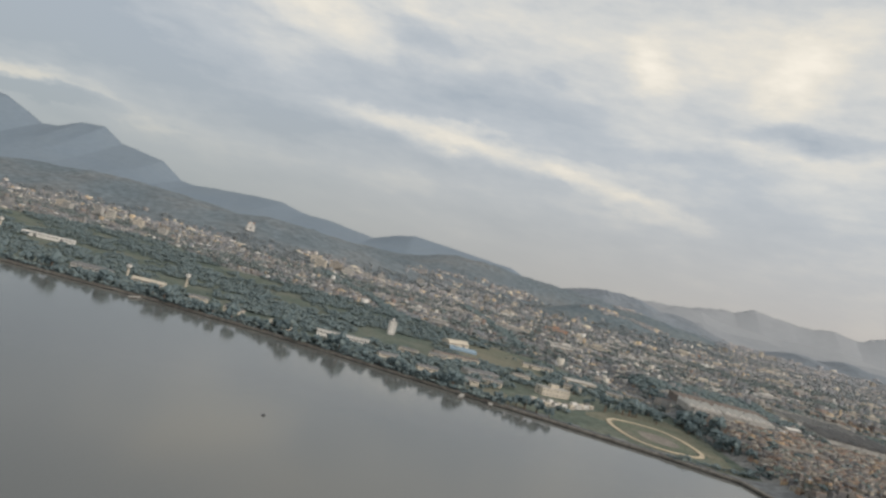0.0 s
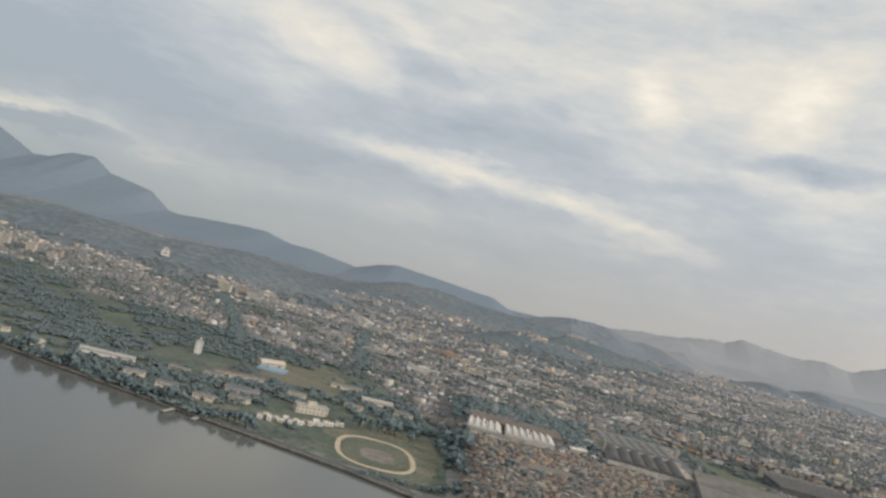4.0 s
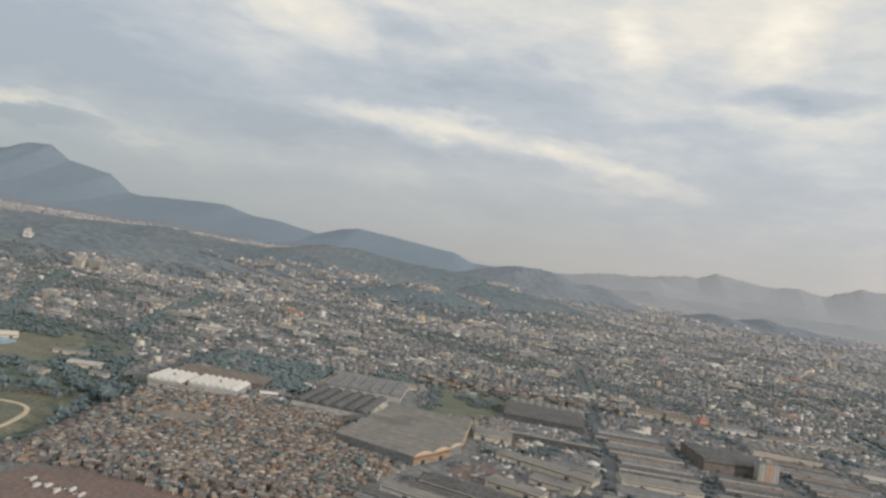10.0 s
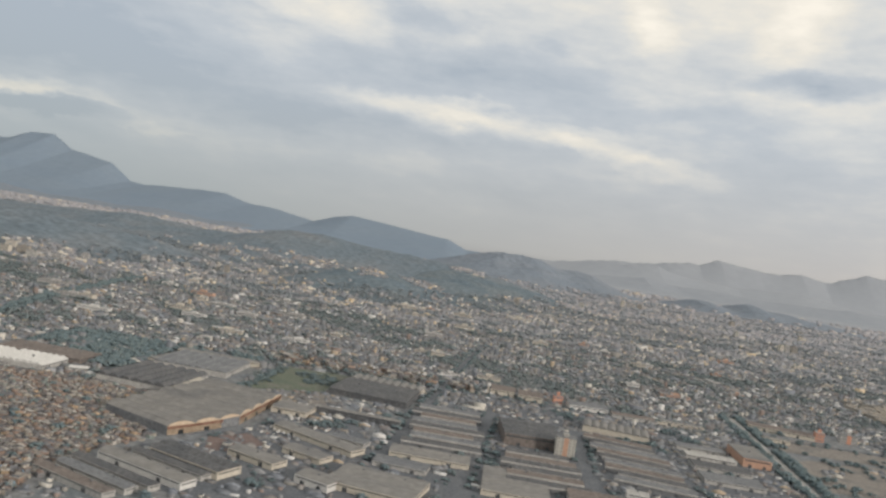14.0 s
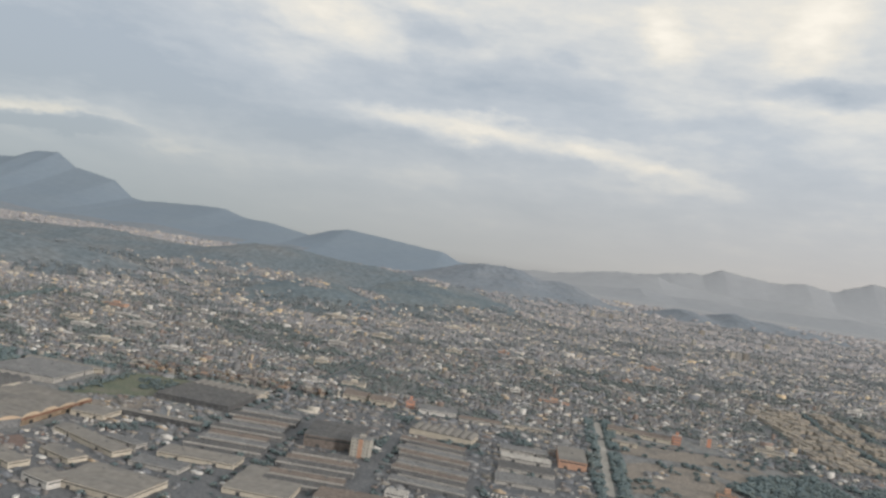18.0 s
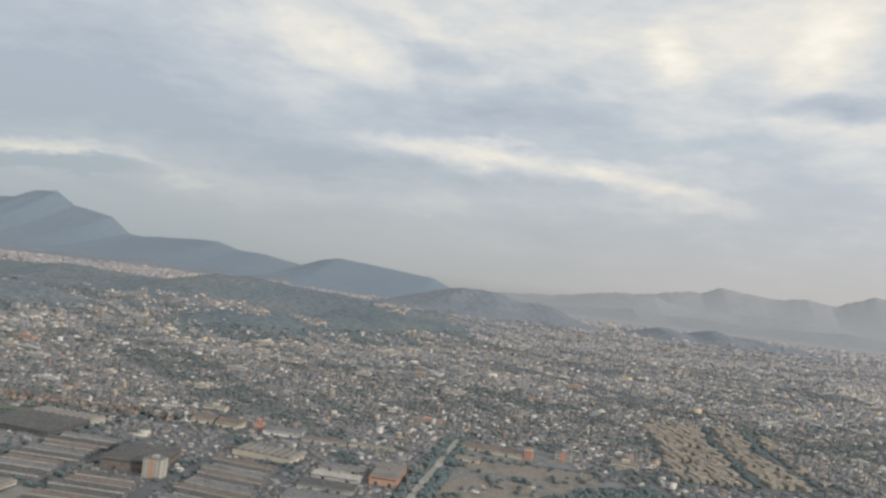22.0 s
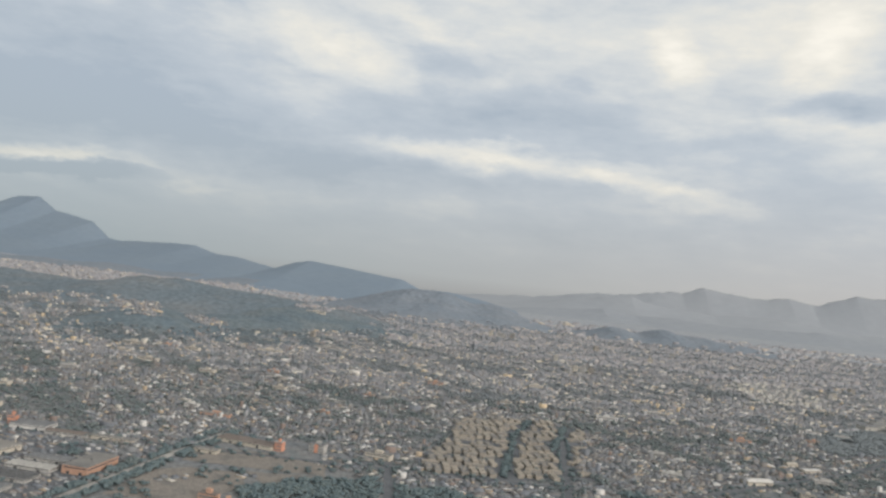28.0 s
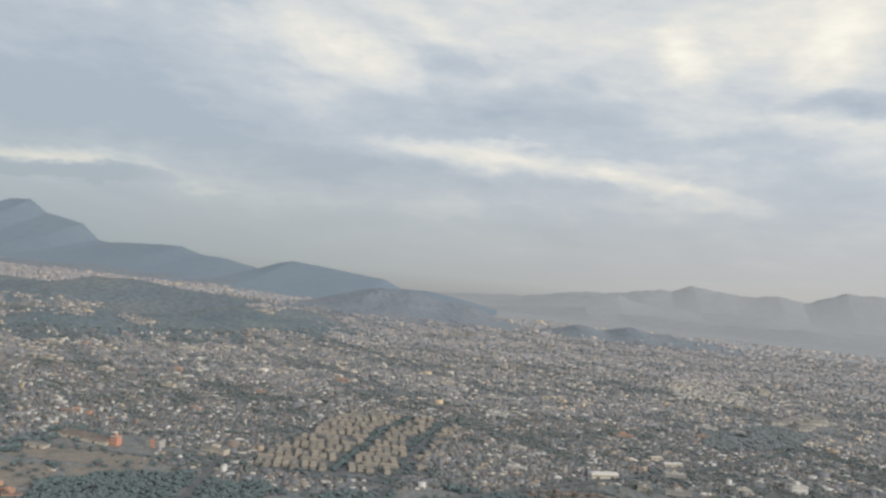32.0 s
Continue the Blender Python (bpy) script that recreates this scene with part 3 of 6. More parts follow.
BARE = [(500, 330), (512, 420), (516, 500), (575, 500), (615, 470), (640, 400), (560, 300)]
GROVE = [(560, 300), (575, 395), (600, 425), (640, 432), (700, 424), (780, 470), (840, 480), (900, 470), (800, 300)]
ESTATE = [(653, 475), (666, 569), (663, 651), (719, 675), (773, 668), (753, 527), (763, 496), (707, 469), (673, 462)]
EAST_GROVE = [(985, 700), (1004, 786), (1093, 859), (1130, 830), (1073, 735), (1000, 690)]
SUNNY = [(1028, 1004), (1054, 1206), (1131, 1290), (1165, 1124), (1115, 1024)]
EAST_WORKS = [(1090, 872), (1110, 930), (1190, 985), (1190, 900), (1132, 842)]
NEAR_A = [(238, 446), (238, 470), (356, 470), (356, 446)]
NEAR_B = [(815, 468), (862, 520), (940, 540), (930, 480), (880, 462)]
ROADS = [((308, 230), (331, 409), 5), ((340, 240), (363, 400), 5), ((393, 260), (404, 380), 5), ((503, 340), (523, 500), 4.6), ((646, 380), (632, 480), 5),
         ((736, 380), (752, 640), 4), ((700, 380), (963, 612), 6), ((963, 612), (1135, 792), 5), ((20, 445), (360, 440), 4), ((360, 440), (760, 470), 4),
         ((331, 409), (366, 660), 3), ((58, 467), (29, 748), 4), ((-13, 456), (-110, 735), 4)]


def inside(poly, x, y):
    hit = np.zeros(np.shape(x), bool)
    for (x0, y0), (x1, y1) in zip(poly, poly[1:] + poly[:1]):
        hit ^= ((y0 > y) != (y1 > y)) & (x < (x1 - x0) * (y - y0) / (y1 - y0 + 1e-9) + x0)
    return hit


def near_road(x, y, extra=0.0):
    hit = np.zeros(np.shape(x), bool)
    for (x0, y0), (x1, y1), w in ROADS:
        dx, dy = x1 - x0, y1 - y0
        t = np.clip(((x - x0) * dx + (y - y0) * dy) / (dx * dx + dy * dy), 0, 1)
        hit |= np.hypot(x - x0 - t * dx, y - y0 - t * dy) < w / 2 + extra
    return hit


def houses(name, x, y, w, d, h, turn, pitched, mats, label):
    """One sheet of many small houses, each a separate island: walls and a flat or pitched roof."""
    n = len(x)
    z = land_height(x, y) - 0.4
    c, s = np.cos(turn), np.sin(turn)
    rise = np.where(pitched, w * 0.16, 0.0)
    lx = np.stack([-w, w, w, -w, -w, w, w, -w, 0 * w, 0 * w], -1) / 2
    ly = np.stack([-d, -d, d, d, -d, -d, d, d, -d, d], -1) / 2
    lz = np.stack([0 * h, 0 * h, 0 * h, 0 * h, h, h, h, h, h + rise, h + rise], -1) + 0.4 * np.array([0, 0, 0, 0, 1, 1, 1, 1, 1, 1])
    co = np.stack([x[:, None] + c[:, None] * lx - s[:, None] * ly, y[:, None] + s[:, None] * lx + c[:, None] * ly, z[:, None] + lz], -1)
    quad = np.array([(0, 1, 5, 4), (1, 2, 6, 5), (2, 3, 7, 6), (3, 0, 4, 7), (4, 8, 9, 7), (8, 5, 6, 9), (4, 5, 8, 8), (6, 7, 9, 9)])
    base = (np.arange(n) * 10)[:, None, None]
    tri = np.array([(4, 5, 8), (6, 7, 9)])
    q = (base + quad[:6][None]).reshape(-1, 4)
    t = (base + tri[None]).reshape(-1, 3)
    me = bpy.data.meshes.new(name)
    me.vertices.add(n * 10)
    me.vertices.foreach_set("co", co.astype(np.float32).ravel())
    loops = np.concatenate([q.ravel(), t.ravel()]).astype(np.int32)
    me.loops.add(len(loops))
    me.loops.foreach_set("vertex_index", loops)
    starts = np.concatenate([np.arange(0, q.size, 4), q.size + np.arange(0, t.size, 3)]).astype(np.int32)
    me.polygons.add(len(starts))
    me.polygons.foreach_set("loop_start", starts)
    for m in mats:
        me.materials.append(m)
    me.polygons.foreach_set("material_index", np.concatenate([np.tile([1, 1, 1, 1, 0, 0], n), np.ones(2 * n)]).astype(np.int32))
    me.update(calc_edges=True)
    return tagged(new(name, me), label, "houses", "", "stuff")


def clump_template(rng, clumps, size):
    """A crown as many small faceted leaf clumps round a domed form."""
    octa = np.array([(1, 0, 0), (-0.5, 0.87, 0), (-0.5, -0.87, 0), (0, 0, 0.9), (0, 0, -0.9)], float) * 1.12
    tris = np.array([(0, 1, 3), (1, 2, 3), (2, 0, 3), (1, 0, 4), (2, 1, 4), (0, 2, 4)])
    co, faces = [], []
    for k in range(clumps):
        a, u = rng.uniform(0, 2 * math.pi), rng.uniform(-0.35, 1)
        r = math.sqrt(max(0, 1 - u * u * 0.9)) * rng.uniform(0.45, 1.0)
        centre = np.array([math.cos(a) * r, math.sin(a) * r, 0.75 * u + 0.1])
        b = octa * rng.uniform(0.75, 1.25, (5, 3)) * size * rng.uniform(0.7, 1.3)
        turn = rng.uniform(0, 6.3)
        b = np.stack([b[:, 0] * math.cos(turn) - b[:, 1] * math.sin(turn), b[:, 0] * math.sin(turn) + b[:, 1] * math.cos(turn), b[:, 2]], -1)
        faces.append(tris + 5 * k)
        co.append(b + centre)
    return np.concatenate(co), np.concatenate(faces)


def trees(name, x, y, r, label, clumps=7, lift=0.75, sink=0.0, leaf=None, spread=1.2):
    """A wood of many crowns in one sheet; each clump is its own island."""
    rng = np.random.RandomState(len(x))
    kinds = [clump_template(rng, int(clumps * 1.7), 0.45) for k in range(6)]
    pick = rng.randint(0, 6, len(x))
    z = land_height(x, y)
    cos, tris, at = [], [], 0
    for k, (co, tri) in enumerate(kinds):
        sel = np.nonzero(pick == k)[0]
        a = rng.uniform(0, 6.3, len(sel))[:, None]
        px = co[None, :, 0] * np.cos(a) - co[None, :, 1] * np.sin(a)
        py = co[None, :, 0] * np.sin(a) + co[None, :, 1] * np.cos(a)
        R = r[sel][:, None]
        pts = np.stack([x[sel][:, None] + px * R * spread, y[sel][:, None] + py * R * spread, z[sel][:, None] + (co[None, :, 2] * 0.72 + lift * 0.8) * R * 0.95 - sink], -1)
        cos.append(pts.reshape(-1, 3))
        tris.append((at + np.arange(len(sel))[:, None, None] * len(co) + tri[None]).reshape(-1, 3))
        at += len(sel) * len(co)
    return raw(name, np.concatenate(cos), np.concatenate(tris), None, [leaf or M_LEAF], label, "trees", "stuff", True)


rng = np.random.RandomState(5)


def scatter(x0, x1, y0, y1, step, jitter=0.32, turn=0.0):
    gx, gy = np.meshgrid(np.arange(x0, x1, step), np.arange(y0, y1, step))
    gx, gy = gx.ravel() + rng.uniform(-jitter, jitter, gx.size) * step, gy.ravel() + rng.uniform(-jitter, jitter, gx.size) * step
    return gx, gy


def rows_of_houses(x0, x1, y0, y1, step):
    """Terraced rows in two districts that lie at their own angle, with streets between."""
    xs, ys, ts = [], [], []
    mx, my, r = (x0 + x1) / 2, (y0 + y1) / 2, math.hypot(x1 - x0, y1 - y0) / 2
    for turn, right in ((-0.15, False), (0.24, True)):
        u, v = np.meshgrid(np.arange(-r, r, step * 1.15), np.arange(-r, r, step * 1.02))
        u = u + rng.uniform(0, step, (len(u), 1)) + rng.uniform(-0.3, 0.3, u.shape) * step
        v = v + rng.uniform(-0.1, 0.1, v.shape) * step
        gap = (np.mod(u, step * 8.5) < step * 0.75) | (np.mod(v, step * 4.32) < step * 0.62)
        u, v = u[~gap], v[~gap]
        x, y = mx + u * math.cos(turn) - v * math.sin(turn), my + u * math.sin(turn) + v * math.cos(turn)
        edge = 520 + 0.25 * (y - 400) + 30 * wobble(x, y, 60, 8.0)
        ok = (x > x0) & (x < x1) & (y > y0) & (y < y1) & ((x > edge) == right)
        xs.append(x[ok]), ys.append(y[ok]), ts.append(np.full(ok.sum(), turn))
    return np.concatenate(xs), np.concatenate(ys), np.concatenate(ts)


def open_land(x, y):
    """Where plain town houses may stand."""
    bad = near_road(x, y, 1.5) | (y < shore_y(x) + 4)
    for poly in (PARK, FAVELA, INDUSTRY, FACTORY_A, FACTORY_B, FIELD, BARE, GROVE, ESTATE, EAST_GROVE, EAST_WORKS):
        bad |= inside(poly, x, y)
    return ~bad


def grove_map(x, y):
    """Where the town has trees instead of houses: uneven patches."""
    return 0.8 * wobble(x, y, 15, 0.4) + 0.85 * wobble(x, y, 46, 2.2) + 0.35 * wobble(x, y, 7, 5.0)


def in_view(x, y):
    return (x > -60 - 0.62 * y) & (x < 800 + 0.78 * y)


def steep(x, y):
    g = np.zeros(np.shape(x))
    for hill in HILLS:
        g = np.maximum(g, bumps(hill, x, y))
    return g


# parkland grass under the trees by the bay
gx, gy = np.meshgrid(np.arange(-420, 122, 5.0), np.arange(240, 600, 5.0))
ok = inside(PARK, gx, gy) & (gy > shore_y(gx) + 6) & (gx < 112)
co, quads = [], []
for a, b in zip(gx[ok], gy[ok]):
    quads.append([len(co) + k for k in range(4)])
    co += [(a + i, b + j, float(ground_height(a + i, b + j)) + 0.05) for i, j in ((-2.5, -2.5), (2.5, -2.5), (2.5, 2.5), (-2.5, 2.5))]
raw("parkland", np.array(co), np.array(quads), None, [M_PARK], "rough green parkland grass by the bay", "grass", "structure")

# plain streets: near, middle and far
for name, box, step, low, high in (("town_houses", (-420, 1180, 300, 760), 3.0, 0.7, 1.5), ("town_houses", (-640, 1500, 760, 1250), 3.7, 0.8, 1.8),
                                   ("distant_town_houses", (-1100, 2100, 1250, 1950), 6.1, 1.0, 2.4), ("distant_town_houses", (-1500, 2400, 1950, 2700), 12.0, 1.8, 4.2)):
    x, y, lay = rows_of_houses(*box, step)
    high_ground = steep(x, y)
    keep = open_land(x, y) & in_view(x, y) & (grove_map(x, y) < 0.30 + rng.uniform(-0.25, 0.25, len(x)))
    if box[2] > 1900:
        keep &= rng.uniform(0, 1, len(x)) < np.where(x < -150, 0.9, 0.25)
    slope_town = high_ground < 6 + 5 * wobble(x, y, 38, 2.0) + 3 * wobble(x, y, 13, 4.0) + 6 * rng.uniform(0, 1, len(x)) ** 4
    for cx, cy, rx, ry in ((0, 1185, 100, 55), (216, 1012, 30, 34), (-127, 1104, 70, 45), (358, 1425, 45, 35), (120, 1200, 45, 40), (290, 1060, 30, 25)):
        slope_town |= ((x - cx) / rx) ** 2 + ((y - cy) / ry) ** 2 < 0.75 + 0.5 * wobble(x, y, 14, 3.0) + rng.uniform(-0.3, 0.3, len(x))
    keep &= slope_town & ~inside(NEAR_A, x, y) & ~inside(NEAR_B, x, y)
    x, y, lay = x[keep], y[keep], lay[keep]
    n = len(x)
    k = step / 4.6
    tall = rng.uniform(0, 1, n) < 0.02
    big = rng.uniform(0, 1, n) < 0.05
    h = np.where(tall, rng.uniform(2.5, 5.0, n), rng.uniform(low, high, n))
    # farther rows get the roof and wall sets with more painted haze
    houses(name, x, y, k * np.where(big, rng.uniform(7, 15, n), 2.2 + 4.6 * rng.uniform(0, 1, n) ** 1.5), k * np.where(big, rng.uniform(3.5, 6.5, n), rng.uniform(2.0, 3.6, n)), h,
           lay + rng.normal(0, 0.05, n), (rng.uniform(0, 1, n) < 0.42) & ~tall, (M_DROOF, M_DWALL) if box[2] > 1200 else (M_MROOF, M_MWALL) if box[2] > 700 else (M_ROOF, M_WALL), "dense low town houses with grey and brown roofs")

x, y = scatter(110, 250, 195, 345, 2.2)
keep = inside(FAVELA, x, y) & (y > 232) & ~((np.abs(x - 152) < 12) & (np.abs(y - 293) < 7))
x, y = x[keep], y[keep]
n = len(x)
houses("hillside_shacks", x, y, 1.0 + 2.6 * rng.uniform(0, 1, n) ** 1.5, rng.uniform(0.9, 1.9, n), rng.uniform(0.45, 1.3, n), rng.normal(-0.12, 0.12, n), rng.uniform(0, 1, n) < 0.3,
       (M_FROOF, M_FWALL), "packed brick and tin-roofed shanty houses")

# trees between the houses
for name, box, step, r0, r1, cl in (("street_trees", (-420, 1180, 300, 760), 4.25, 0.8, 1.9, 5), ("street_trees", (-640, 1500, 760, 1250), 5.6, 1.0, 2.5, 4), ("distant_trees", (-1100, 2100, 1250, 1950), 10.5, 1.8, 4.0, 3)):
    x, y = scatter(*box, step)
    keep = open_land(x, y) & in_view(x, y) & (steep(x, y) < 12) & ((grove_map(x, y) > 0.24) | (rng.uniform(0, 1, len(x)) < 0.17 + 0.12 * wobble(x, y, 90, 6.0)))
    x, y = x[keep], y[keep]
    # the farther belts use leaves with more haze in their colour
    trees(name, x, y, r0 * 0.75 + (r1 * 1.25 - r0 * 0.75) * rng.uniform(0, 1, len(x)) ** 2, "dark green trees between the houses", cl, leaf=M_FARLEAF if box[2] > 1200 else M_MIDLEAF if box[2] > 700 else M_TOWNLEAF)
x, y = scatter(118, 232, 366, 442, 3.4)
keep = ~inside(FACTORY_B, x, y) & ~inside([(120, 340), (168, 340), (168, 384), (120, 384)], x, y) & (wobble(x, y, 16, 2.0) > -0.4)
trees("wood_behind_warehouse", x[keep], y[keep], rng.uniform(1.1, 2.1, keep.sum()), "dense dark wood behind the warehouses", 9, spread=1.5)
x, y = scatter(500, 920, 300, 490, 4.0)
keep = inside(GROVE, x + 9 * wobble(x, y, 8, 1.0), y + 9 * wobble(x, y, 8, 2.0)) & ~inside(ESTATE, x, y) & (wobble(x, y, 24, 7.0) > -0.25) & ~near_road(x, y, 2)
trees("grove", x[keep], y[keep], rng.uniform(1.1, 2.1, keep.sum()), "dark grove beside the avenue", 9, spread=1.5)

x, y = scatter(980, 1140, 690, 870, 4.4)
keep = inside(EAST_GROVE, x, y) & ~near_road(x, y, 2) & ~((np.abs(x - 1026) < 28) & (np.abs(y - 795) < 9)) & (wobble(x, y, 20, 3.3) > -0.75)
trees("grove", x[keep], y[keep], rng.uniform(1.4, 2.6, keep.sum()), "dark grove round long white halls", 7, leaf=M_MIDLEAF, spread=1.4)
# the sunlit look of these houses comes from their brighter wall paint
x, y = scatter(1020, 1170, 1000, 1295, 6.2)
keep = inside(SUNNY, x, y) & (rng.uniform(0, 1, len(x)) < 0.6)
n = int(keep.sum())
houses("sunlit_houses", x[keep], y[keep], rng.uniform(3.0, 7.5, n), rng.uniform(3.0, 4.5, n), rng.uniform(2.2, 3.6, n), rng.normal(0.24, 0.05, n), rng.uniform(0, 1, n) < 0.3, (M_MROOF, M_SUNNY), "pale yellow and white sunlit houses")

# ---- flat pieces of the plan: lawns, yards, roads, shore ----
def patch(name, poly, material, label, category, lift=0.12, kind="structure"):
    """A thin slab laid on the ground along a polygon."""
    bm = bmesh.new()
    zs = [float(ground_height(x, y)) for x, y in poly]
    vs = [bm.verts.new((x, y, z + lift)) for (x, y), z in zip(poly, zs)]
    f = bm.faces.new(vs)
    f.normal_update()
    if f.normal.z < 0:
        f.normal_flip()
    low = bmesh.ops.extrude_face_region(bm, geom=[f])
    for v in low["geom"]:
        if isinstance(v, bmesh.types.BMVert):
            v.co.z += 0.03
    bmesh.ops.triangulate(bm, faces=[f for f in bm.faces if len(f.verts) > 4])
    return thing(name, bm, material, label, category, kind=kind)


def strip(name, points, width, material, label, category, lift=0.14, height_of=ground_height, step=9.0):
    """A band of road or wall that follows a line of points."""
    line = [Vector(p) for p in points]
    path = []
    for a, b in zip(line, line[1:]):
        k = max(1, int((b - a).length / step))
        path += [a.lerp(b, j / k) for j in range(k)]
    path.append(line[-1])
    bm = bmesh.new()
    rows = []
    for j, p in enumerate(path):
        d = (path[min(j + 1, len(path) - 1)] - path[max(j - 1, 0)]).normalized()
        side = Vector((-d.y, d.x)) * width / 2
        row = []
        for q, up in ((p + side, -0.6), (p + side, 0), (p - side, 0), (p - side, -0.6)):
            row.append(bm.verts.new((q.x, q.y, float(height_of(p.x, p.y)) + lift + up)))
        rows.append(row)
    for a, b in zip(rows, rows[1:]):
        for k in range(3):
            bm.faces.new((a[k], b[k], b[k + 1], a[k + 1]))
    bmesh.ops.recalc_face_normals(bm, faces=bm.faces[:])
    return thing(name, bm, material, label, category, kind="structure")


for k, (a, b, w) in enumerate(ROADS):
    # strip 3 is a canal; its reflected light is put into the pale colour
    strip("road", [a, b], w, M_PALE if k == 3 else M_ASPHALT, "canal through the town, its reflected light painted as pale concrete" if k == 3 else "worn grey street between buildings", "road", 0.16 + 0.006 * k)
patch("lawn", [(62, 248), (66, 292), (84, 312), (104, 326), (109, 300), (109, 262), (105, 238)], M_GRASS, "open green and dry lawn by the bay", "lawn", 0.10)
patch("lawn", [(20, 372), (12, 420), (22, 446), (40, 452), (56, 420), (60, 362)], M_GRASS, "green sports lawn among trees", "lawn", 0.10)
patch("lawn", [(-16, 284), (-26, 308), (30, 303), (40, 264)], M_GRASS, "grass and bushes behind the sea wall", "lawn", 0.10)
# sheet added to darken the gaps between the estate blocks
patch("yard", ESTATE, M_ASPHALT, "dark ground sheet between housing blocks", "yard", 0.10)
patch("field", FIELD, M_FIELD, "rough green vacant field between factories", "field", 0.10)
patch("yard", [(250, 358), (262, 372), (276, 384), (290, 372), (272, 350)], M_EARTH, "dusty vacant yard beside the field", "yard", 0.12)
patch("yard", [(140, 286), (146, 302), (160, 298), (168, 284), (156, 280)], M_EARTH, "bare earth pitch among shanty houses", "yard", 0.12)
patch("yard", [(131, 172), (131, 226), (150, 227), (200, 206), (196, 172)], M_LANES, "dark ground at the shanty edge", "yard", 0.07)
patch("yard", [(128, 196), (134, 214), (148, 222), (178, 214), (190, 190), (150, 170)], M_RED, "red-brown earth lot at the shanty edge", "yard", 0.12)
patch("yard", [(516, 352), (520, 402), (534, 412), (562, 414), (572, 390), (556, 356)], M_EARTH, "bare sandy building lot", "yard", 0.12)
patch("yard", [(524, 424), (528, 458), (560, 462), (600, 450), (604, 428)], M_EARTH, "dry earth lot with patchy grass", "yard", 0.12)
patch("yard", [(562, 418), (606, 426), (612, 408), (580, 398)], M_EARTH, "dry earth lot beside the avenue", "yard", 0.13)
patch("yard", [(312, 300), (330, 404), (360, 402), (364, 440), (470, 428), (500, 420), (500, 300)], M_ASPHALT, "dark worn yards between works halls", "yard", 0.05)
patch("yard", [(300, 200), (300, 262), (312, 300), (500, 300), (500, 200)], M_ASPHALT, "grey works yards between sheds", "yard", 0.06)
patch("yard", [(236, 225), (262, 300), (268, 352), (300, 340), (315, 290), (300, 225)], M_ASPHALT, "grey works yard with parked vehicles", "yard", 0.08)
patch("yard", [(256, 268), (252, 284), (264, 296), (274, 284), (268, 272)], M_RED, "reddish earth yard", "yard", 0.12)
strip("seawall", [p for p in SHORE if -320 < p[0] < 115], 1.6, M_STONE, "dark stone sea wall along the bay", "sea wall", 0.5, lambda x, y: -5.2, 4.0)
strip("promenade", [(x, y + 3.2) for x, y in SHORE if -320 < x < 110], 1.5, M_ASPHALT, "grey path behind the sea wall", "path", 0.25, lambda x, y: -5.0, 4.0)


def oval_track():
    bm = bmesh.new()
    cx, cy = 87, 272
    loop = []
    for k in range(88):
        a = 2 * math.pi * k / 88
        d = Vector((math.cos(a), math.sin(a)))
        ux, uy = d.x * 14.4, d.y * 22.0
        n = (abs(d.x) ** 2.6 + abs(d.y) ** 2.6) ** (-1 / 2.6)
        loop.append((ux * n - 0.10 * uy * n, uy * n))
    rows = []
    for x, y in loop:
        r = math.hypot(x, y)
        rows.append([bm.verts.new((cx + x * (1 - o / r), cy + y * (1 - o / r), z)) for o, z in ((0, -4.95), (0, -4.72), (1.9, -4.72), (1.9, -4.95))])
    for a, b in zip(rows, rows[1:] + rows[:1]):
        for k in range(3):
            bm.faces.new((a[k], b[k], b[k + 1], a[k + 1]))
    bmesh.ops.recalc_face_normals(bm, faces=bm.faces[:])
    track = thing("running_track", bm, M_SAND, "oval sandy running track round a grass field", "running track")
    bm = bmesh.new()
    bm.faces.new([bm.verts.new((cx + x * 0.82, cy + y * 0.88, -4.80)) for x, y in loop])
    part("infield", bm, M_FIELD, track, "green infield grass")
    bm = bmesh.new()
    bm.faces.new([bm.verts.new((cx + 1 + x * 0.42, cy - 3 + y * 0.4, -4.77)) for x, y in loop])
    part("worn_patch", bm, M_EARTH, track, "bare worn pitch")


oval_track()
# dark sheet that stands in for shade between the shanty houses
patch("yard", [(129, 240), (129, 331), (160, 335), (184, 337), (212, 331), (207, 296), (235, 274), (225, 250), (221, 204), (172, 216), (147, 224)], M_LANES, "narrow shanty lanes painted dark like the shade in gaps", "yard", 0.1)


# ---- buildings ----
def bay_profile(style, width, rise, k=7):
    if style == "arch":
        return [(-width / 2 + width * j / k, rise * math.sin(math.pi * j / k) ** 0.8) for j in range(k + 1)]
    if style == "saw":
        return [(-width / 2, 0), (width / 2 - 0.15 * width, rise), (width / 2, 0)]
    if style == "gable":
        return [(-width / 2, 0), (0, rise), (width / 2, 0)]
    return [(-width / 2, 0.0), (-width / 2, rise * 0.4), (width / 2, rise * 0.4), (width / 2, 0)]


def roof_bay(length, width, rise, style, y, z, over=0.15, shift=0.0):
    """One closed vault or pitch that runs along x."""
    bm = bmesh.new()
    prof = bay_profile(style, width, rise)
    a = [bm.verts.new((shift - length / 2 - over, y + p, z + q)) for p, q in prof]
    b = [bm.verts.new((shift + length / 2 + over, y + p, z + q)) for p, q in prof]
    for k in range(len(prof) - 1):
        bm.faces.new((a[k], b[k], b[k + 1], a[k + 1]))
    bm.faces.new(a)
    bm.faces.new(b[::-1])
    bm.faces.new((a[0], a[-1], b[-1], b[0]))
    bmesh.ops.recalc_face_normals(bm, faces=bm.faces[:])
    return bm


FOOT = []   # ground taken by halls and sheds


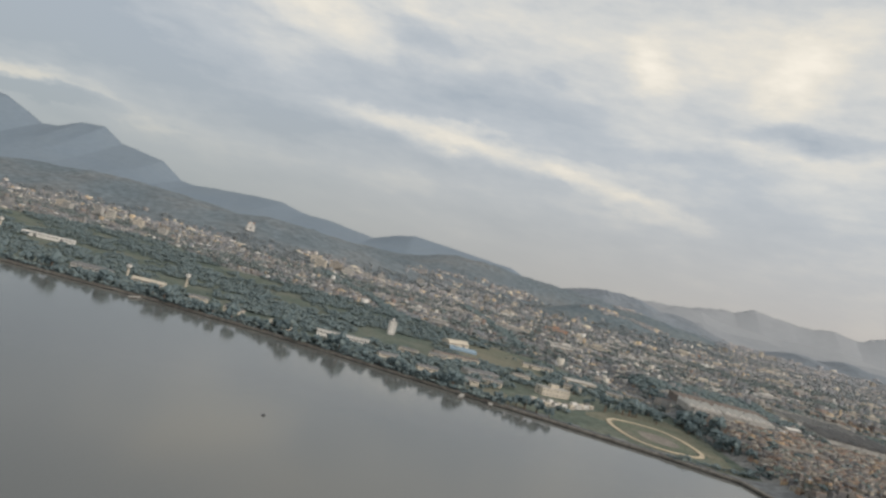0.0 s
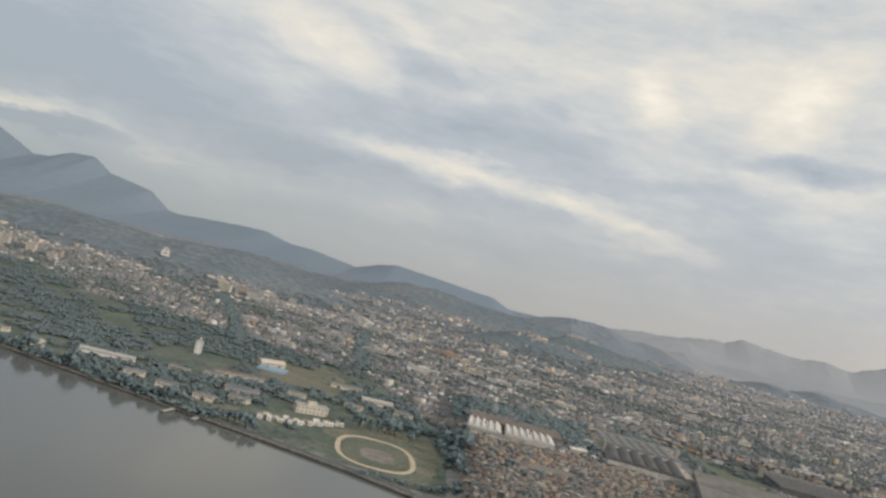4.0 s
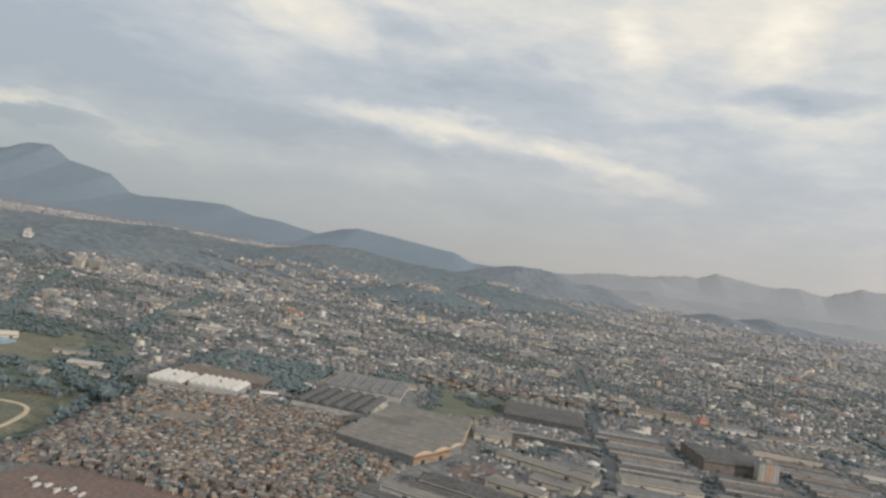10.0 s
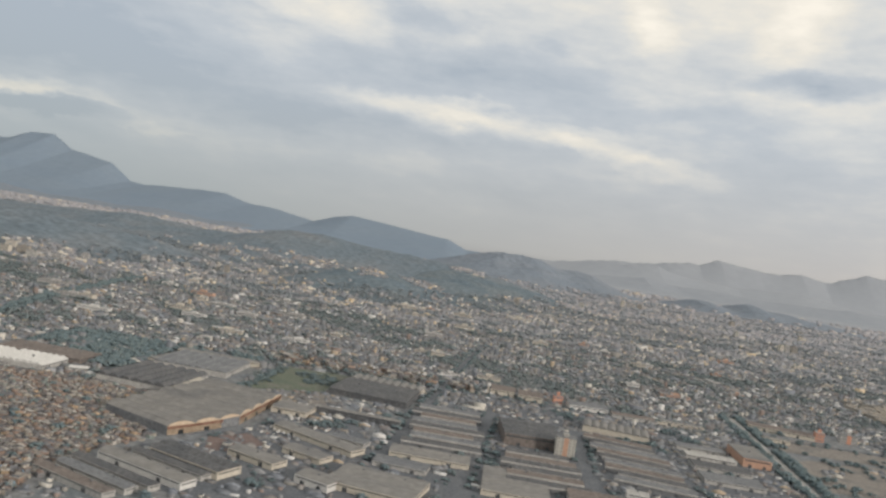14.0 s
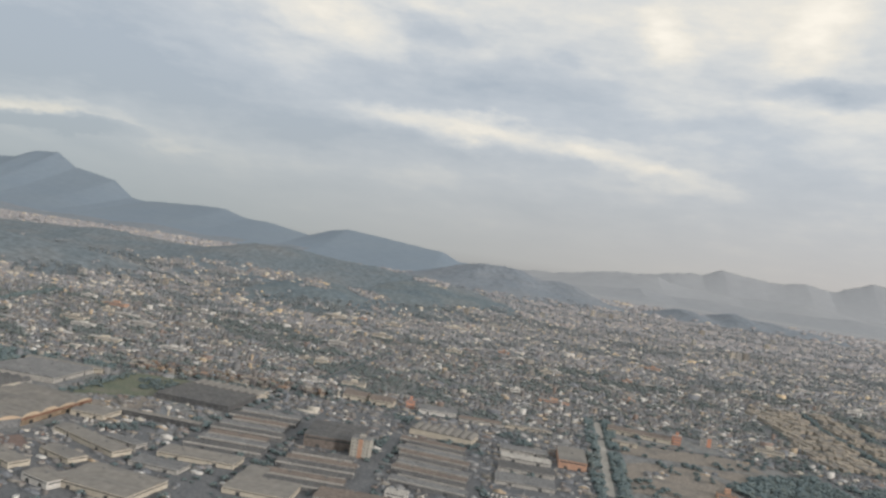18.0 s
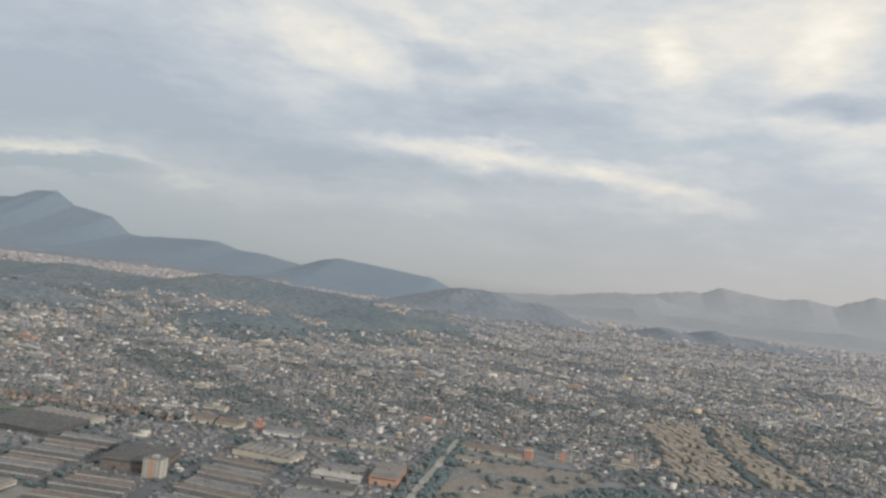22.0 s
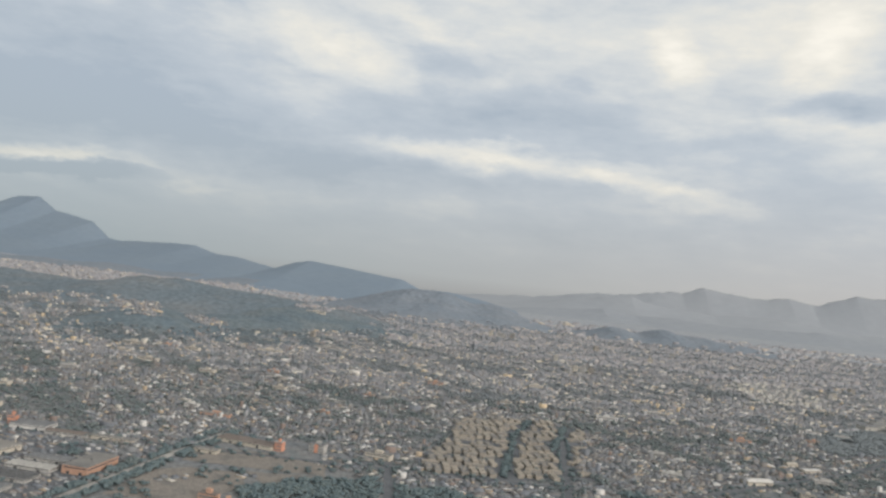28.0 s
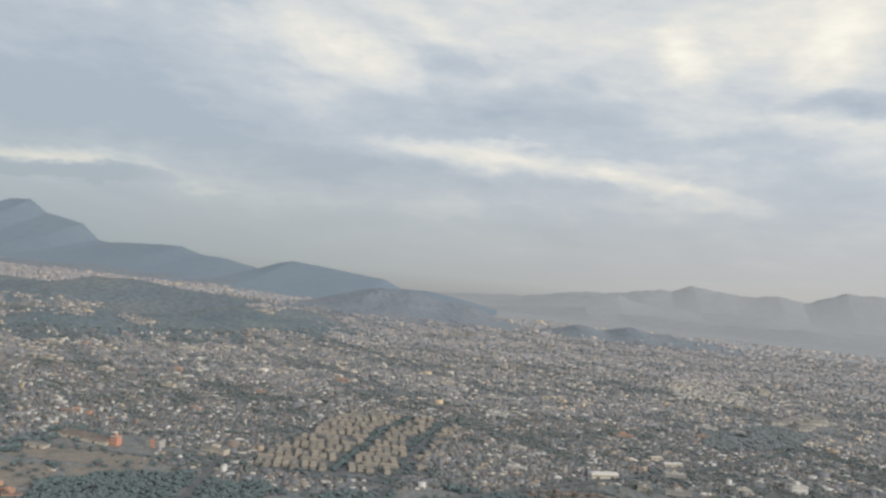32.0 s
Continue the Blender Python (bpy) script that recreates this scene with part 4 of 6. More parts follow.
def shed(name, label, x, y, turn, length, width, height, bays=1, style="gable", roof=None, wall=None, rise=0.9, category="shed", group="", doors=2, stripe=None, front=None, lights=0):
    """A works hall: walls, a roof of one or more bays that run along its length, doors, a window band and vents."""
    roof, wall = roof or M_GREYROOF, wall or M_CREAM
    z = float(base_height(x, y))
    FOOT.append((x, y, turn, length, width))
    body = thing(name, boxes((-length / 2, length / 2, -width / 2, width / 2, -0.5, height)), wall, label, category, group, at=pose(x, y, z, 0, 0, turn))
    w = width / bays
    for k in range(bays):
        bay = part("roof_bay", roof_bay(length, w, rise, style, -width / 2 + w * (k + 0.5), height), roof, body, "")
        mid_bay = bay if k <= int(bays / 2) else mid_bay
        if style == "saw" and lights:
            part("roof_light", boxes((-length / 2 + 0.3, length / 2 - 0.3, -width / 2 + w * (k + 1) - 0.16 * w, -width / 2 + w * (k + 1) - 0.05 * w, height + 0.2, height + rise * 0.8)), M_PALE, bay, "pale roof light")
    for k in range(doors):
        dx = length * ((k + 0.5) / doors - 0.5)
        part("door", boxes((dx - 0.8, dx + 0.8, -width / 2 - 0.06, -width / 2, -0.1, min(1.5, height * 0.6))), M_DARK, body, "dark loading door")
    part("window_band", boxes((-length / 2 + 0.6, length / 2 - 0.6, -width / 2 - 0.04, -width / 2, height * 0.72, height * 0.86)), M_DARK, body, "dark window band")
    part("window_band", boxes((length / 2, length / 2 + 0.04, -width / 2 + 0.5, width / 2 - 0.5, height * 0.62, height * 0.78)), M_DARK, body, "dark window band")
    if stripe:
        part("wall_band", boxes((length / 2, length / 2 + 0.07, -width / 2, width / 2, height * 0.30, height * 0.5)), stripe, body, "painted wall band")
    if front:
        part("parapet", boxes((-length / 2 - 0.1, length / 2 + 0.1, -width / 2 - 0.3, -width / 2 - 0.08, height - 0.35, height + 0.35)), front, body, "pale front parapet")
    for k in range(max(1, int(length / 14))):
        vx = length * ((k + 0.5) / max(1, int(length / 14)) - 0.5)
        vy = -width / 2 + w * (int(bays / 2) + 0.5)
        part("roof_vent", boxes((vx - 0.35, vx + 0.35, vy - 0.3, vy + 0.3, height + rise * 0.5, height + rise + 0.35)), M_GREYROOF, mid_bay, "small roof vent")
    return body


def flats(name, label, x, y, turn, length, width, height, storeys, wall, roof=None, group="", category="apartment block", z=None, balconies=0, stripe=None, near=False):
    """A block of flats: body, a window band for each storey and side, roof slab, parapet and lift house."""
    z = float(land_height(x, y)) if z is None else z
    FOOT.append((x, y, turn, length, width))
    body = thing(name, boxes((-length / 2, length / 2, -width / 2, width / 2, -0.6, height)), wall, label, category, group, at=pose(x, y, z, 0, 0, turn))
    s = height / storeys
    n = max(2, int(length / 1.6))
    panes = [(length * ((i + 0.5) / n - 0.5), side, s * k + 0.32 * s) for k in range(storeys) for side in (-1, 1) for i in range(n)]
    ends = [(side, s * k + 0.32 * s) for k in range(storeys) for side in (-1, 1)]
    rows = [(c - 0.2 * length / n, c + 0.2 * length / n, side * width / 2 - 0.05, side * width / 2 + 0.05, z0, z0 + 0.42 * s) for c, side, z0 in panes]
    rows += [(side * length / 2 - 0.04, side * length / 2 + 0.04, -width * 0.14, width * 0.14, z0, z0 + 0.42 * s) for side, z0 in ends]
    if near:
        for r in rows:
            part("window", boxes(r), M_BAND, body)
    else:
        for k in range(min(storeys, 5)):
            z0 = height * (k + 0.35) / min(storeys, 5)
            part("window_band", boxes((-length * 0.45, length * 0.45, -width / 2 - 0.05, -width / 2 + 0.05, z0, z0 + 0.36 * height / min(storeys, 5))), M_BAND, body)
    for k in range(balconies):
        part("balcony", boxes((-length * 0.42, length * 0.42, -width / 2 - 0.35, -width / 2 - 0.051, s * (k + 1) - 0.1, s * (k + 1) + 0.22)), M_PALE, body, "")
    slab = part("roof", boxes((-length / 2 - 0.12, length / 2 + 0.12, -width / 2 - 0.12, width / 2 + 0.12, height, height + 0.16)), roof or M_GREYROOF, body, "")
    part("lift_house", boxes((-length * 0.14, length * 0.14, -width * 0.22, width * 0.22, height + 0.16, height + 0.16 + 0.8 * s)), wall, slab, "")
    if stripe:
        part("stair_band", boxes((-length * 0.12, length * 0.12, -width / 2 - 0.09, -width / 2 - 0.055, 0, height)), stripe, body, "coloured stair band")
    return body


def water_tower(x, y, h, label):
    z = float(base_height(x, y))
    bm = bmesh.new()
    bmesh.ops.create_cone(bm, cap_ends=True, segments=12, radius1=0.55, radius2=0.42, depth=h, matrix=Matrix.Translation((0, 0, h / 2 - 0.2)))
    shaft = thing("water_tower", bm, M_CREAM, label, "water tower", at=pose(x, y, z))
    bm = bmesh.new()
    bmesh.ops.create_cone(bm, cap_ends=True, segments=14, radius1=0.5, radius2=1.25, depth=0.7, matrix=Matrix.Translation((0, 0, h + 0.1)))
    bmesh.ops.create_cone(bm, cap_ends=True, segments=14, radius1=1.25, radius2=1.2, depth=1.1, matrix=Matrix.Translation((0, 0, h + 1.0)))
    part("tank", bm, M_WHITE, shaft, "pale tank")
    bm = bmesh.new()
    bmesh.ops.create_cone(bm, cap_ends=True, segments=14, radius1=1.3, radius2=0.1, depth=0.4, matrix=Matrix.Translation((0, 0, h + 1.75)))
    part("cap", bm, M_PALE, shaft, "")


# white-roofed warehouse by the shanty houses
shed("warehouse", "long warehouse with bright white sawtooth roofs", 128.5, 348, 86, 22, 15, 2.3, 5, "saw", M_WHITE, M_PALE, 1.3, "warehouse")
shed("warehouse", "long warehouse with bright white sawtooth roofs", 149, 349, 86, 20, 22, 2.3, 7, "saw", M_WHITE, M_PALE, 1.3, "warehouse")
shed("warehouse", "wide dark brown flat-roofed warehouse", 145, 371, -3, 42, 20, 2.6, 4, "gable", M_BROWN, M_BROWN, 0.5, "warehouse")
shed("shed", "low grey roof shed beside the warehouse", 134, 335.5, -5, 24, 3.2, 1.6, 1, "gable", M_BEIGE, M_PALE, 0.5)
shed("shed", "small white shed near the wood", 171, 348, 20, 8, 5, 2.0, 1, "gable", M_WHITE, M_PALE, 0.6)


def big_factory():
    """The great factory: curved bays that end on a bent, lit front wall."""
    front = [(239, 277), (245.5, 286), (257, 304), (263, 352)]
    fl = [0]
    for a, b in zip(front, front[1:]):
        fl.append(fl[-1] + math.dist(a, b))
    back = [(209, 293), (228, 362)]

    def on_front(t):
        s = t * fl[-1]
        for k in range(3):
            if s <= fl[k + 1] or k == 2:
                u = (s - fl[k]) / (fl[k + 1] - fl[k])
                return Vector(front[k]).lerp(Vector(front[k + 1]), u)

    def on_back(t):
        return Vector(back[0]).lerp(Vector(back[1]), t)

    H = 3.4
    bm = bmesh.new()
    ring = [Vector(p) for p in front] + [Vector(p) for p in back[::-1]]
    lo = [bm.verts.new((p.x, p.y, -0.4)) for p in ring]
    hi = [bm.verts.new((p.x, p.y, H)) for p in ring]
    for k in range(len(ring)):
        j = (k + 1) % len(ring)
        bm.faces.new((lo[k], lo[j], hi[j], hi[k]))
    bm.faces.new(hi)
    bmesh.ops.recalc_face_normals(bm, faces=bm.faces[:])
    # grey body colour stands in for shade on the side walls
    body = thing("factory", bm, M_GREYROOF, "huge factory with beige vaulted roofs and a peach front", "factory")
    n = 7
    for k in range(n):
        rise = 1.25 if k < 5 else 0.8
        bm = bmesh.new()
        f0, f1, b0, b1 = on_front(k / n), on_front((k + 1) / n), on_back(k / n), on_back((k + 1) / n)
        A, B = [], []
        for j in range(9):
            u = j / 8
            q = rise * math.sin(math.pi * u) ** 0.8
            p, r = f0.lerp(f1, u), b0.lerp(b1, u)
            A.append(bm.verts.new((p.x, p.y, H + 0.02 + q)))
            B.append(bm.verts.new((r.x, r.y, H + 0.02 + q)))
        for j in range(8):
            bm.faces.new((A[j], B[j], B[j + 1], A[j + 1]))
        bm.faces.new(B)
        bmesh.ops.recalc_face_normals(bm, faces=bm.faces[:])
        vault = part("roof_vault", bm, M_BEIGE, body, "pale beige sheet vault")
        for u in (0.25, 0.5, 0.75):
            bm = bmesh.new()
            top = H + 0.02 + rise * math.sin(math.pi * u) ** 0.8
            p, r = f0.lerp(f1, u).lerp(b0.lerp(b1, u), 0.02), f0.lerp(f1, u).lerp(b0.lerp(b1, u), 0.98)
            side = Vector(((r - p).y, -(r - p).x)).normalized() * (0.35 if u == 0.5 else 0.15)
            rows = [[bm.verts.new((q.x + o.x, q.y + o.y, z)) for o, z in ((side, top - 0.1), (side, top + 0.12), (-side, top + 0.12), (-side, top - 0.1))] for q in (p, r)]
            for j in range(3):
                bm.faces.new((rows[0][j], rows[1][j], rows[1][j + 1], rows[0][j + 1]))
            bmesh.ops.recalc_face_normals(bm, faces=bm.faces[:])
            part("roof_rib", bm, M_BEIGE, vault, "")
        bm = bmesh.new()
        out = Vector(((f1 - f0).y, -(f1 - f0).x)).normalized() * 0.12
        pts = [(f0.lerp(f1, j / 8), H - 0.1 + (rise + 0.1) * math.sin(math.pi * j / 8) ** 0.8) for j in range(9)]
        a = [bm.verts.new((p.x + out.x, p.y + out.y, q + 0.1)) for p, q in pts]
        b = [bm.verts.new((p.x - out.x, p.y - out.y, q + 0.1)) for p, q in pts]
        bm.faces.new(a)
        for j in range(8):
            bm.faces.new((a[j], b[j], b[j + 1], a[j + 1]))
        bmesh.ops.recalc_face_normals(bm, faces=bm.faces[:])
        part("gable_front", bm, M_PEACH, body, "peach curved gable")
        bm = bmesh.new()
        foot = [f0 + out * 0.9, f1 + out * 0.9]
        bm.faces.new([bm.verts.new((foot[a].x, foot[a].y, z)) for a, z in ((0, -0.3), (1, -0.3), (1, H), (0, H))])
        bmesh.ops.solidify(bm, geom=bm.faces[:], thickness=0.05)
        part("front_wall", bm, M_PEACH, body, "peach front wall")
        bm = bmesh.new()
        q = [(f0 + out * 1.4), (f1 + out * 1.4)]
        vs = [bm.verts.new((q[0].x, q[0].y, 2.2)), bm.verts.new((q[1].x, q[1].y, 2.2)), bm.verts.new((q[1].x, q[1].y, 3.1)), bm.verts.new((q[0].x, q[0].y, 3.1))]
        bm.faces.new(vs)
        bmesh.ops.solidify(bm, geom=bm.faces[:], thickness=0.05)
        part("brick_band", bm, M_REDWALL, body, "red brick band")
        bm = bmesh.new()
        c = f0.lerp(f1, 0.5) + out * 1.4
        d = (f1 - f0).normalized() * 1.1
        vs = [bm.verts.new((c.x - d.x, c.y - d.y, 0)), bm.verts.new((c.x + d.x, c.y + d.y, 0)), bm.verts.new((c.x + d.x, c.y + d.y, 1.5)), bm.verts.new((c.x - d.x, c.y - d.y, 1.5))]
        bm.faces.new(vs)
        bmesh.ops.solidify(bm, geom=bm.faces[:], thickness=0.05)
        part("loading_door", bm, M_DARK, body, "dark loading door")


big_factory()
shed("factory", "dark vaulted factory halls with pale gable ends", 203, 355, 80, 38, 34, 2.6, 6, "arch", M_DARKROOF, M_PALE, 1.5, "factory")
shed("factory", "grey factory hall with light roof ridges", 211, 400, 86, 36, 38, 2.8, 7, "saw", M_GREYROOF, M_PALE, 0.8, "factory", lights=1)
shed("factory", "pale roofed hall edge of the factory", 213, 421, -4, 46, 5, 2.8, 1, "gable", M_BEIGE, M_CREAM, 0.8, "factory")
shed("shed", "pale roofed small shed beside the factory", 220.5, 350, 84, 24, 5, 2.4, 1, "gable", M_CREAM, M_PALE, 0.6)
shed("shed", "pale roofed building at the factory corner", 192, 398, 80, 20, 9, 2.4, 2, "gable", M_BEIGE, M_CREAM, 0.6)

# works sheds near the flight line
A = -26
shed("shed", "long works shed with a pale roof and white end", 247.5, 238, A, 36, 6.5, 2.6, 1, "arch", M_BEIGE, M_WHITE, 1.0)
for dx, dy, L, mat_ in ((-7, -6.5, 34, M_DARKROOF), (-10, -12, 30, M_GREYROOF), (-14, -17.5, 30, M_BROWN), (5, 8.0, 30, M_DARKROOF), (7.5, 13.5, 28, M_BROWN), (9, 19, 30, M_DARKROOF)):
    shed("shed", "long dark-roofed works shed in a row", 247.5 + dx, 238 + dy, A, L, 4.6, 2.0, 1, "gable", mat_, M_PALE, 0.8, group="works sheds")
shed("shed", "works hall with a cream front and dark roof", 258, 252, A, 30, 11, 2.8, 2, "arch", M_DARKROOF, M_CREAM, 1.0)
shed("shed", "works shed with a beige roof and cream end", 275, 266, -27, 20, 8, 2.4, 1, "gable", M_BEIGE, M_CREAM, 0.7)
shed("shed", "works shed with a beige roof and cream end", 290, 279, -27, 17, 8, 2.2, 1, "gable", M_BEIGE, M_CREAM, 0.6)
shed("shed", "long beige-roofed works shed with a lit end", 290, 300, -31, 40, 8.5, 2.4, 1, "gable", M_BEIGE, M_CREAM, 0.7)
shed("shed", "low grey shed in the works yard", 301, 306, -20, 17, 6, 1.8, 1, "gable", M_GREYROOF, M_PALE, 0.5)
shed("shed", "white-walled hall near the yard", 299, 252, -25, 13, 9, 2.8, 1, "gable", M_BEIGE, M_WHITE, 0.6)
shed("shed", "grey flat-roofed works hall beside a yard", 318, 258, -14, 30, 22, 2.6, 2, "gable", M_BEIGE, M_CREAM, 0.6)
shed("shed", "blue-grey roofed shed beside the street", 324, 285, -8, 20, 10, 1.9, 2, "gable", M_GREYROOF, M_PALE, 0.5)
shed("shed", "long pale-roofed works hall with a cream end", 334, 301, -3, 31, 12, 2.2, 3, "gable", M_BEIGE, M_CREAM, 0.5)
for k in range(8):
    shed("works_hall", "long narrow works hall with a dark roof and pale front edge", 338 + 0.25 * k + 1.2 * (k % 2), 316.5 + 9.2 * k, -2, 33 - 3.5 * (k % 3), 5.4, 2.0 + 0.3 * (k % 2), 2, "saw", (M_DARKROOF, M_GREYROOF, M_BROWN)[k % 3], M_GREYROOF, 0.8, "factory", "works halls", front=M_PALE)
shed("factory", "broad black-roofed factory hall", 302, 398, -9, 40, 32, 3.0, 6, "saw", M_DARKROOF, M_DARKROOF, 0.7, "factory")
shed("factory", "factory hall with pale scalloped roofs", 306, 420, 81, 12, 40, 3.2, 9, "arch", M_BEIGE, M_CREAM, 0.9, "factory")
shed("shed", "long low pale-roofed store building", 299, 345, -7, 40, 4.5, 2.6, 1, "gable", M_BEIGE, M_DARKROOF, 0.5)
shed("shed", "small beige hall beside the trees", 272, 339, -7, 16, 14, 2.4, 2, "gable", M_BEIGE, M_CREAM, 0.6)
water_tower(300, 351, 4.2, "pale concrete water tower in the works")
shed("works_hall", "brown-fronted dark works block", 378, 358, 2, 26, 30, 5.2, 3, "gable", M_DARKROOF, M_BROWN, 0.6, "factory")
flats("office_block", "tan office slab with an orange stair band", 392, 340, -4, 8.5, 6.5, 8.5, 6, M_OLIVE, group="", category="office block", stripe=M_ORANGE, near=True)
for k in range(6):
    shed("works_hall", "long narrow works hall with a dark roof and pale front edge", 379 - 0.8 * (k % 2), 286 + 7.8 * k, -1, 32 - 3 * (k % 3), 5.0, 2.0 + 0.3 * (k % 2), 2, "saw", (M_DARKROOF, M_BROWN, M_DARKROOF)[k % 3], M_GREYROOF, 0.8, "factory", "works halls", front=M_PALE)
shed("factory", "hall with pale scalloped roofs beside a water tower", 427, 399, 78, 16, 33, 3.0, 8, "arch", M_BEIGE, M_CREAM, 0.9, "factory")
for k in range(9):
    shed("works_hall", "grey works hall with a pale front wall", 424 - 0.2 * k + 1.5 * (k % 2), 308 + 8.2 * k, -11, 32 - 4 * (k % 3 == 1), 5.0, 2.1, 2, "saw", (M_GREYROOF, M_DARKROOF, M_BROWN)[k % 3], M_GREYROOF, 0.8, "factory", "works halls", front=M_PALE)
water_tower(438, 408, 4.6, "pale water tower behind scalloped roofs")
shed("shed", "wide flat beige-roofed hall beside the street", 366, 283, -4, 24, 30, 2.2, 3, "gable", M_BEIGE, M_CREAM, 0.4)
shed("shed", "brown-roofed store hall beside a street", 398, 280, -4, 26, 14, 2.2, 2, "gable", M_BROWN, M_PALE, 0.6)
shed("shed", "white-walled small office beside the works", 413, 292, -8, 8, 6, 3.0, 1, "gable", M_PALE, M_WHITE, 0.4)
shed("hall", "market hall with dark gabled roofs and white edges", 372, 458, -6, 14, 12, 3.0, 1, "gable", M_BROWN, M_CREAM, 2.0, "hall")
shed("hall", "market hall with dark gabled roofs and white edges", 388, 454, -6, 14, 12, 3.0, 1, "gable", M_BROWN, M_CREAM, 2.0, "hall")
water_tower(362.4, 448, 5.2, "slim cream tower beside the halls")
flats("house", "bright orange-walled building among halls", 404.5, 457, 5, 5, 4, 4.6, 2, M_VIVID, category="building")
shed("shed", "grey-roofed hall with a white end wall", 421, 452, 2, 22, 14, 2.8, 2, "gable", M_GREYROOF, M_WHITE, 0.7)
shed("shed", "low brown-roofed store with pale walls", 447, 445, 0, 26, 8, 2.0, 2, "gable", M_BROWN, M_PALE, 0.5)
shed("shed", "long low yellowish store building", 474, 446, -3, 26, 6, 2.0, 1, "gable", M_BEIGE, M_CREAM, 0.5)
shed("factory", "terracotta-orange block with an ochre flat roof", 491.5, 388, -4, 13.5, 28, 4.2, 1, "flat", M_BEIGE, M_ORANGE, 0.5, "factory")
shed("shed", "pale long shed beside the orange block", 468, 392, -3, 24, 9, 2.0, 2, "gable", M_GREYROOF, M_PALE, 0.5)
shed("shed", "pale long shed beside the orange block", 468, 376, -3, 24, 9, 2.0, 2, "gable", M_PALE, M_PALE, 0.5)
shed("shed", "low dark-roofed shed in the works", 467, 358, -3, 26, 12, 2.0, 3, "gable", M_DARKROOF, M_PALE, 0.5)
shed("shed", "low grey-roofed shed in the works yard", 465, 338, -3, 26, 14, 2.0, 3, "gable", M_GREYROOF, M_PALE, 0.5)
shed("hall", "long brown-roofed hall with a sandy yard", 545, 478, -14, 38, 13, 2.4, 2, "gable", M_BROWN, M_CREAM, 0.8, "hall")
flats("building", "orange painted corner building", 566, 471.5, -10, 5, 5, 5.5, 3, M_VIVID, M_PALE, category="building")
flats("building", "pale building with an orange end wall", 588, 480, -12, 10, 6, 5.2, 3, M_PALE, M_GREYROOF, category="building", stripe=M_VIVID)
flats("building", "orange painted small building beside a lot", 562, 366, -10, 9, 5, 2.6, 1, M_ORANGE, M_BROWN, category="building")
flats("building", "orange painted small building beside a lot", 574, 358, 14, 8, 5, 2.6, 1, M_ORANGE, M_BROWN, category="building")
shed("shed", "low yellow-walled workshop beside a vacant lot", 530, 447, -8, 14, 6, 2.2, 1, "gable", M_BEIGE, M_CREAM, 0.5)

# the park by the bay
flats("tower", "slim white slab tower in the park", -17, 390, 14, 3.4, 4.0, 6.9, 5, M_WHITE, category="tower", z=-5, near=True)
flats("building", "cream two-storey college building", 56, 313, 22, 13, 6, 3.2, 2, M_CREAM, M_PALE, category="building", z=-5, near=True)
prng = random.Random(17)
for k in range(17):
    u = k / 16
    stagger = 1.5 * (k % 2) + prng.uniform(-0.4, 0.4)
    w, h = prng.uniform(0.75, 1.1), prng.uniform(1.1, 1.9)
    m = pose(43 + 27 * u, 281.5 + 3 * u + 18 * u * u + stagger, -5, 0, 0, 10 + 30 * u + prng.uniform(-9, 9))
    paint = (M_WHITE, M_CREAM, M_WHITE)[k % 3]
    body = thing("pavilion", boxes((-w, w, -1.1, 1.1, -0.3, h)), paint, "small white pavilion in a stepped row" if paint is M_WHITE else "small cream pavilion in a stepped row", "pavilion", "stepped white pavilions", at=m)
    part("roof", roof_bay(2 * w + 0.2, 2.2, 0.35 + 0.3 * (k % 2), "gable", 0, h, 0.1), paint if k % 3 else M_BEIGE, body)
    part("window", boxes((-0.35, 0.35, -1.14, -1.1, 0.4, 0.9)), M_BAND, body)
    part("step", boxes((-0.5, 0.5, -1.7, -1.11, -0.3, 0.25)), M_PALE, body)
shed("hall", "sports hall with a cream curved roof", 17, 408, 40, 14, 6, 2.2, 1, "arch", M_CREAM, M_CREAM, 1.5, "hall")
bm = boxes((8, 22, 384, 396, -5.2, -4.2))
thing("pool", bm, M_BLUE, "small swimming pool with pale blue water", "pool", at=pose(6, 6, 0.4))
shed("building", "long brown-roofed school building", 16, 350, 18, 22, 5, 2.0, 1, "gable", M_BROWN, M_CREAM, 0.7, "building")
shed("building", "low grey building in the park", 26, 318, 20, 14, 8, 1.8, 2, "gable", M_GREYROOF, M_PALE, 0.5, "building")
shed("building", "low pale pavilion in the park", 78, 372, 10, 15, 8, 2.0, 2, "gable", M_PALE, M_CREAM, 0.5, "building")
shed("building", "low pale pavilion in the park", 60, 395, 5, 16, 6, 2.0, 1, "gable", M_GREYROOF, M_CREAM, 0.5, "building")
shed("building", "cream waterside villa with a wide roof", -56, 303, 12, 9, 7, 3.0, 1, "gable", M_CREAM, M_CREAM, 1.0, "building")
shed("building", "long white waterside building", -33, 322, 8, 22, 5, 2.2, 1, "gable", M_PALE, M_WHITE, 0.6, "building")
shed("building", "cream waterside hall with many windows", -123, 337, 6, 14, 5, 2.8, 1, "gable", M_CREAM, M_CREAM, 0.8, "building")
shed("building", "grey-roofed boathouse behind the sea wall", -150, 340, 0, 16, 8, 2.2, 2, "gable", M_GREYROOF, M_PALE, 0.8, "building")
shed("building", "very long low white building in the woods", -218, 431, 13, 28, 3.4, 2.2, 1, "gable", M_WHITE, M_WHITE, 0.5, "building")
